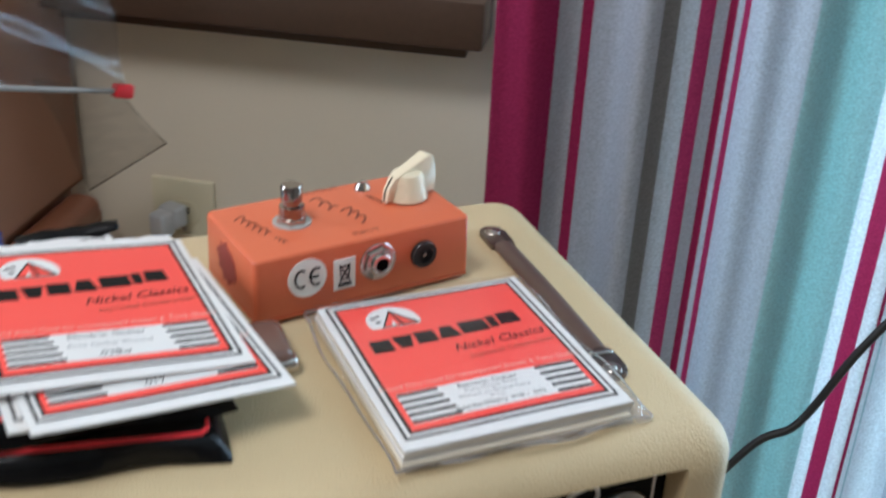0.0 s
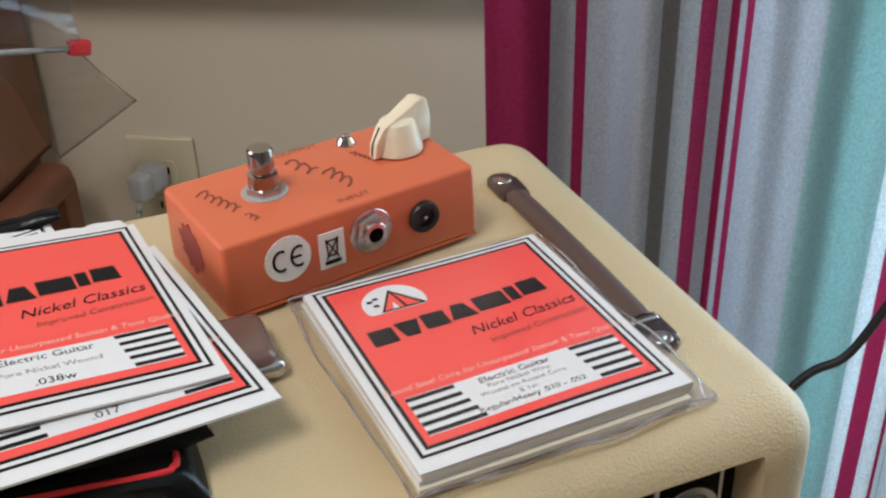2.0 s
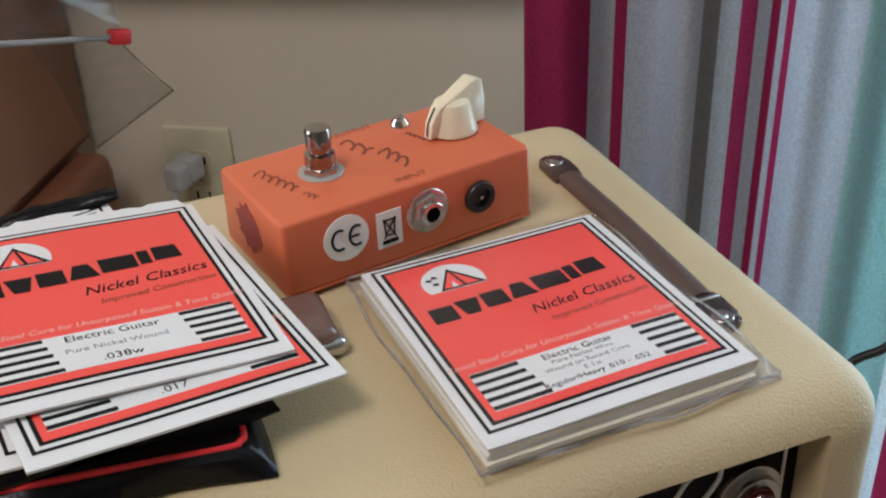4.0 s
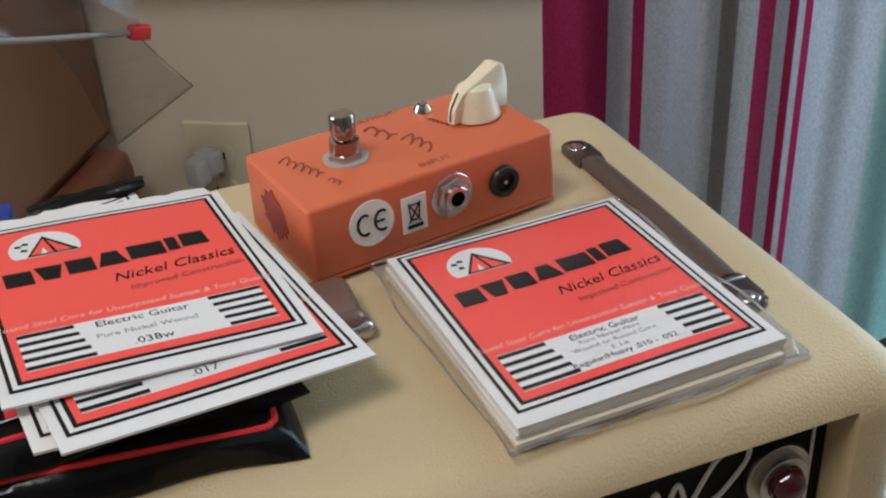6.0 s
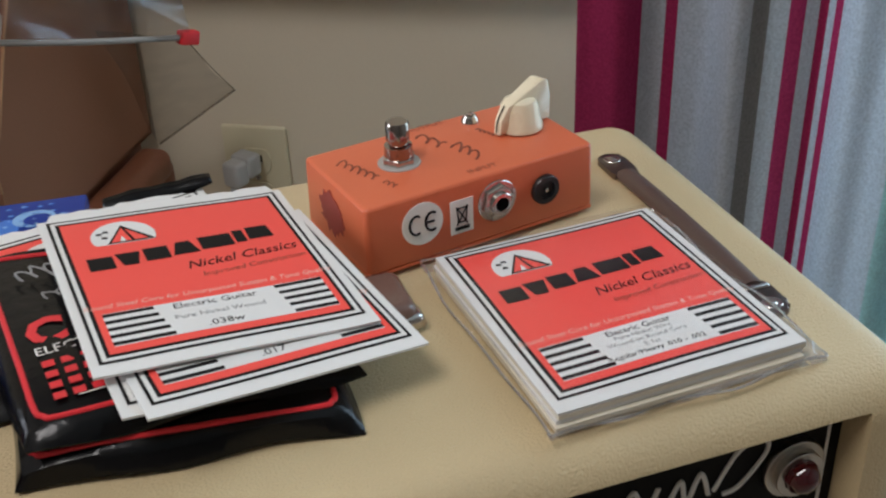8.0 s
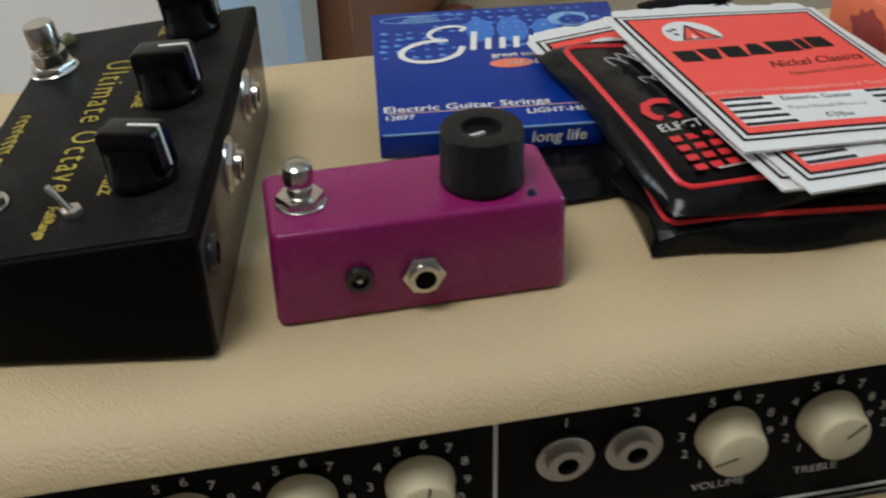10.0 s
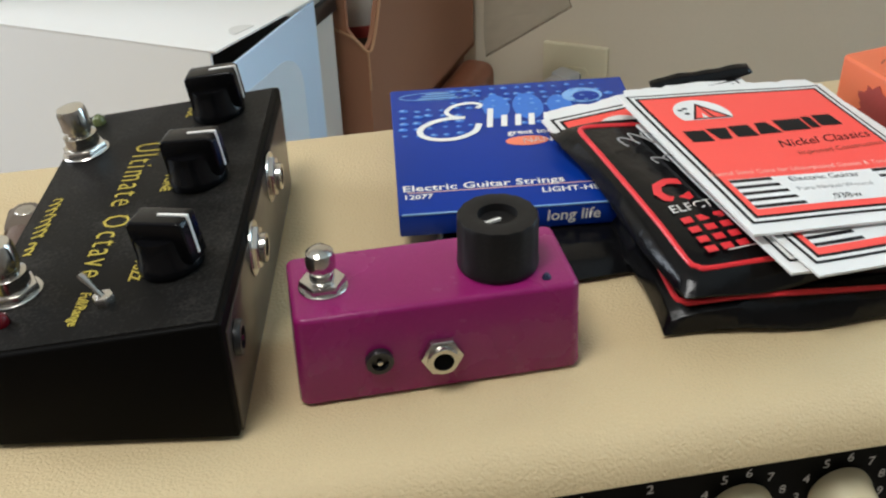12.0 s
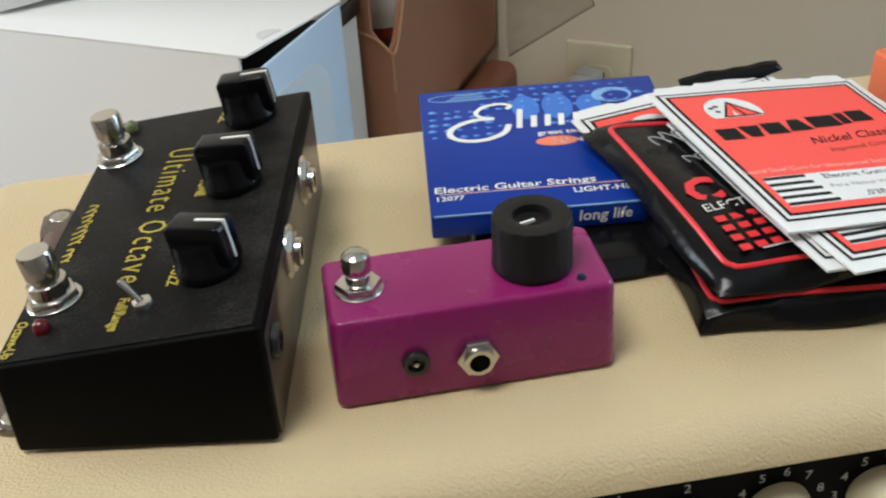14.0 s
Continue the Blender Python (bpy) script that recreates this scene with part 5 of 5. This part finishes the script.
bm = box(BX, 0.0, -0.002, BY + 0.002, 0.0, 0.0016, 0.0006, 2)
for v in bm.verts:
    s = 1 - (v.co.y + 0.002) / (BY + 0.004)
    v.co.z += ZT + 0.007 * s
    if v.co.x > -0.01:
        v.co.x -= 0.006 * s
part("lid", bm, WHITEBOX, wb)
# black sheet stands in for the shade in the lid's gap
part("inside", box(-0.030, -0.003, 0.004, BY - 0.004, ZT - 0.0115, ZT - 0.010), BLACK_INK, wb)
part("thumb_notch", prism(circle_pts(0.0085, 0, 0, 18, math.pi / 2, 1.5 * math.pi), 0, 0.0006, m=Matrix.Translation((-0.0088, 0.032, ZT + 0.0062)) @ pose(0, 0, 0, -4, 0, -8)), GREYBOX, wb)

# second white box standing on the lid
sb = thing("small_white_box", pose(-0.166, 0.372, 0.0125, 0, 0, 27), "small white cardboard box on a larger one", "box")
part("body", box(0, 0.20, 0, 0.05, 0.001, 0.075, 0.001, 2), WHITEBOX, sb)
part("lid", box(-0.001, 0.201, -0.001, 0.051, 0.0752, 0.085, 0.001, 2), WHITEBOX, sb)

# grey box on a printed box between the white box and the carton
gb = thing("grey_box", Matrix.Translation((0.0075, 0.505, 0)) @ ROOMROT, "grey-white cardboard box with black lower edge", "box")
part("body", box(-0.22, 0.0, 0, 0.10, -0.079, 0.09, 0.002, 2), GREYBOX, gb)
part("lower_edge", box(-0.222, 0.002, -0.002, 0.102, -0.094, -0.079, 0.001, 2), BLACK_PLASTIC, gb)
pb = thing("printed_box", Matrix.Translation((0.0065, 0.503, 0)) @ ROOMROT, "tall box with black and white printing", "box")
body = part("body", box(-0.22, 0.0, 0, 0.10, FLOOR, -0.0945, 0.002, 2), COMIC, pb)
rnd = random.Random(17)
for i in range(60):
    z = -0.10 - rnd.random() * 0.22
    x = -rnd.random() * 0.06
    part("print_mark", box(x - rnd.uniform(0.001, 0.006), x, -0.0006, 0.0002, z - rnd.uniform(0.001, 0.006), z), BLACK_INK, body)

# brown carton on a low wooden stand, open at its near corner
C1 = Vector((0.084, 0.589, 0))
ct = thing("brown_carton", Matrix.Translation(C1 + Vector((0, 0, -0.233))) @ ROOMROT, "open brown cardboard carton with torn corner", "carton")
CWD, CDP, CH = 0.16, 0.262, 0.30
th = 0.004


def torn_wall(pts, m, name="wall_panel"):
    part(name, prism(pts, 0, th, m=m), CARD, ct)


rng = random.Random(6)
slope = [(0.008 + 0.072 * k / 9 + rng.uniform(-0.002, 0.002), 0.105 + 0.115 * k / 9 + rng.uniform(-0.003, 0.003)) for k in range(10)]
ENDW = Matrix.Rotation(radians(90), 4, "Z") @ Matrix.Rotation(radians(90), 4, "X")
torn_wall([(0, 0), (CDP, 0), (CDP, CH), (0.095, CH)] + slope[::-1] + [(0, 0.103)], ENDW @ Matrix.Translation((0, 0, -th)))
torn_wall([(-CWD, 0), (-th, 0), (-th, 0.103), (-0.012, 0.110), (-0.018, 0.118), (-0.020, CH), (-CWD, CH)], FACE @ Matrix.Translation((0, 0, -th)))
torn_wall([(-CWD, 0), (-th, 0), (-th, CH), (-CWD, CH)], Matrix.Translation((0, CDP, 0)) @ FACE)
torn_wall([(th, 0), (CDP - th, 0), (CDP - th, CH), (th, CH)], Matrix.Translation((-CWD, 0, 0)) @ ENDW)
part("bottom", box(-CWD, 0, 0, CDP, 0.0, th), CARD, ct)
part("tape", tube([(-0.030, -0.001, 0.118), (-0.012, -0.002, 0.112), (0.001, -0.001, 0.101), (0.002, 0.010, 0.108), (0.001, 0.030, 0.140), (0.001, 0.055, 0.185), (0.001, 0.080, 0.222)], 0.0013, 8), TWINE, ct, "frayed tan edge of the torn cardboard")
part("tape", tube([(0.001, -0.0015, 0.101), (0.0015, -0.0015, 0.080), (0.001, -0.001, 0.066)], 0.0010, 8), TWINE, ct)
tin = thing("white_bottle", Matrix.Translation(C1 + Vector((0.000, 0.090, -0.228))), "white plastic bottle with red band in the carton", "bottle")
part("body", lathe([(0, 0), (0.034, 0), (0.036, 0.004), (0.036, 0.105), (0.0365, 0.107), (0.0365, 0.118), (0.036, 0.120), (0.035, 0.165), (0.022, 0.185), (0, 0.188)], 32), STICKER, tin)
part("band", lathe([(0.0366, 0.086), (0.0370, 0.087), (0.0370, 0.096), (0.0366, 0.097)], 32), mat("dull_red_print", (0.36, 0.05, 0.04), 0.5), tin, "dull red printed band")
part("lower_label", lathe([(0.0366, 0.003), (0.0370, 0.004), (0.0370, 0.085), (0.0366, 0.086)], 32), SHELFWOOD, tin, "dark brown lower part of the bottle")
dk = thing("dark_bottle", Matrix.Translation(C1 + Vector((0.055, 0.160, -0.228))), "dark glass bottle in the carton", "bottle")
part("body", lathe([(0, 0), (0.030, 0), (0.030, 0.15), (0.012, 0.19), (0.012, 0.24), (0, 0.24)], 28), KNOB_BLACK, dk)

stand = thing("wooden_stand", Matrix.Translation(C1 + Vector((0, 0, -0.2335))) @ ROOMROT, "low reddish wooden stand under the carton", "stand")
part("top_board", box(-0.30, -0.004, 0.010, 0.245, -0.018, 0.0, 0.003, 2), REDWOOD, stand)
part("side_rail", box(-0.0035, 0.034, -0.10, 0.238, -0.034, -0.0005, 0.013, 5), REDWOOD, stand, "rounded reddish wooden rail")
for x in (-0.28, 0.016):
    for y in (0.03, 0.225):
        part("leg", box(x - 0.015, x + 0.015, y - 0.015, y + 0.015, FLOOR + 0.2335, -0.0190, 0.004, 2), REDWOOD, stand)

# clear zip bag lying over the carton, its red slider at the end of the zip
zb = thing("zip_bag", Matrix(), "clear plastic zip bag with red slider", "bag")
A, B = Vector((0.078, 0.555, -0.026)), Vector((0.2548, 0.630, -0.0735))
way = (B - A).normalized()
n1, n2 = 22, 12
Q = [Vector((0.183, 0.600, -0.046)), Vector((0.2548, 0.632, -0.075)), Vector((0.301, 0.726, -0.164)), Vector((0.225, 0.772, -0.227))]
bm = bmesh.new()
rows = []
for j in range(n2 + 1):
    row = []
    for i in range(n1 + 1):
        s, t = i / n1, j / n2
        p = (Q[0].lerp(Q[1], s)).lerp(Q[3].lerp(Q[2], s), t)
        p += NRM * (0.006 * math.sin(6 * s + 3 * t) * math.sin(5 * t + 2 * s) - 0.004)
        row.append(bm.verts.new(p))
    rows.append(row)
for a, b in zip(rows, rows[1:]):
    for i in range(n1):
        bm.faces.new((a[i], a[i + 1], b[i + 1], b[i]))
part("film", bm, ZIPBAG, zb)
bm = bmesh.new()
rows = []
for j in range(n2 + 1):
    row = []
    for i in range(n1 + 1):
        s, t = i / n1, j / n2
        p = A.lerp(B, s) + Vector((0.0, 0.02, 0.075)) * t
        p += Vector((0.3, -0.8, 0.1)) * 0.007 * math.sin(8 * s + 3 * t) * math.sin(6 * t + 1)
        row.append(bm.verts.new(p))
    rows.append(row)
for a, b in zip(rows, rows[1:]):
    for i in range(n1):
        bm.faces.new((a[i], a[i + 1], b[i + 1], b[i]))
part("film", bm, ZIPBAG, zb)
part("seam", tube([Q[1] - NRM * 0.004, Q[1].lerp(Q[2], 0.5) - NRM * 0.006, Q[2] - NRM * 0.004], 0.0006, 6), ZIPBAG, zb, "folded edge of the clear bag")
part("seam", tube([Q[2] - NRM * 0.004, Q[2].lerp(Q[3], 0.5) - NRM * 0.005, Q[3] - NRM * 0.004], 0.0012, 6), ZIPBAG, zb, "folded edge of the clear bag")
part("zip", tube([A, A.lerp(B, 0.5) + Vector((0, 0, -0.002)), B], 0.0026, 10), mat("milky_zip", (0.36, 0.36, 0.35), 0.3), zb, "milky plastic zip track")
rm = Matrix.Translation(B) @ way.to_track_quat("X", "Z").to_matrix().to_4x4()
bm = box(-0.009, 0.009, -0.005, 0.005, -0.006, 0.006, 0.002, 3)
bm.transform(rm)
part("slider", bm, RED_PLASTIC, zb, "red plastic slider")
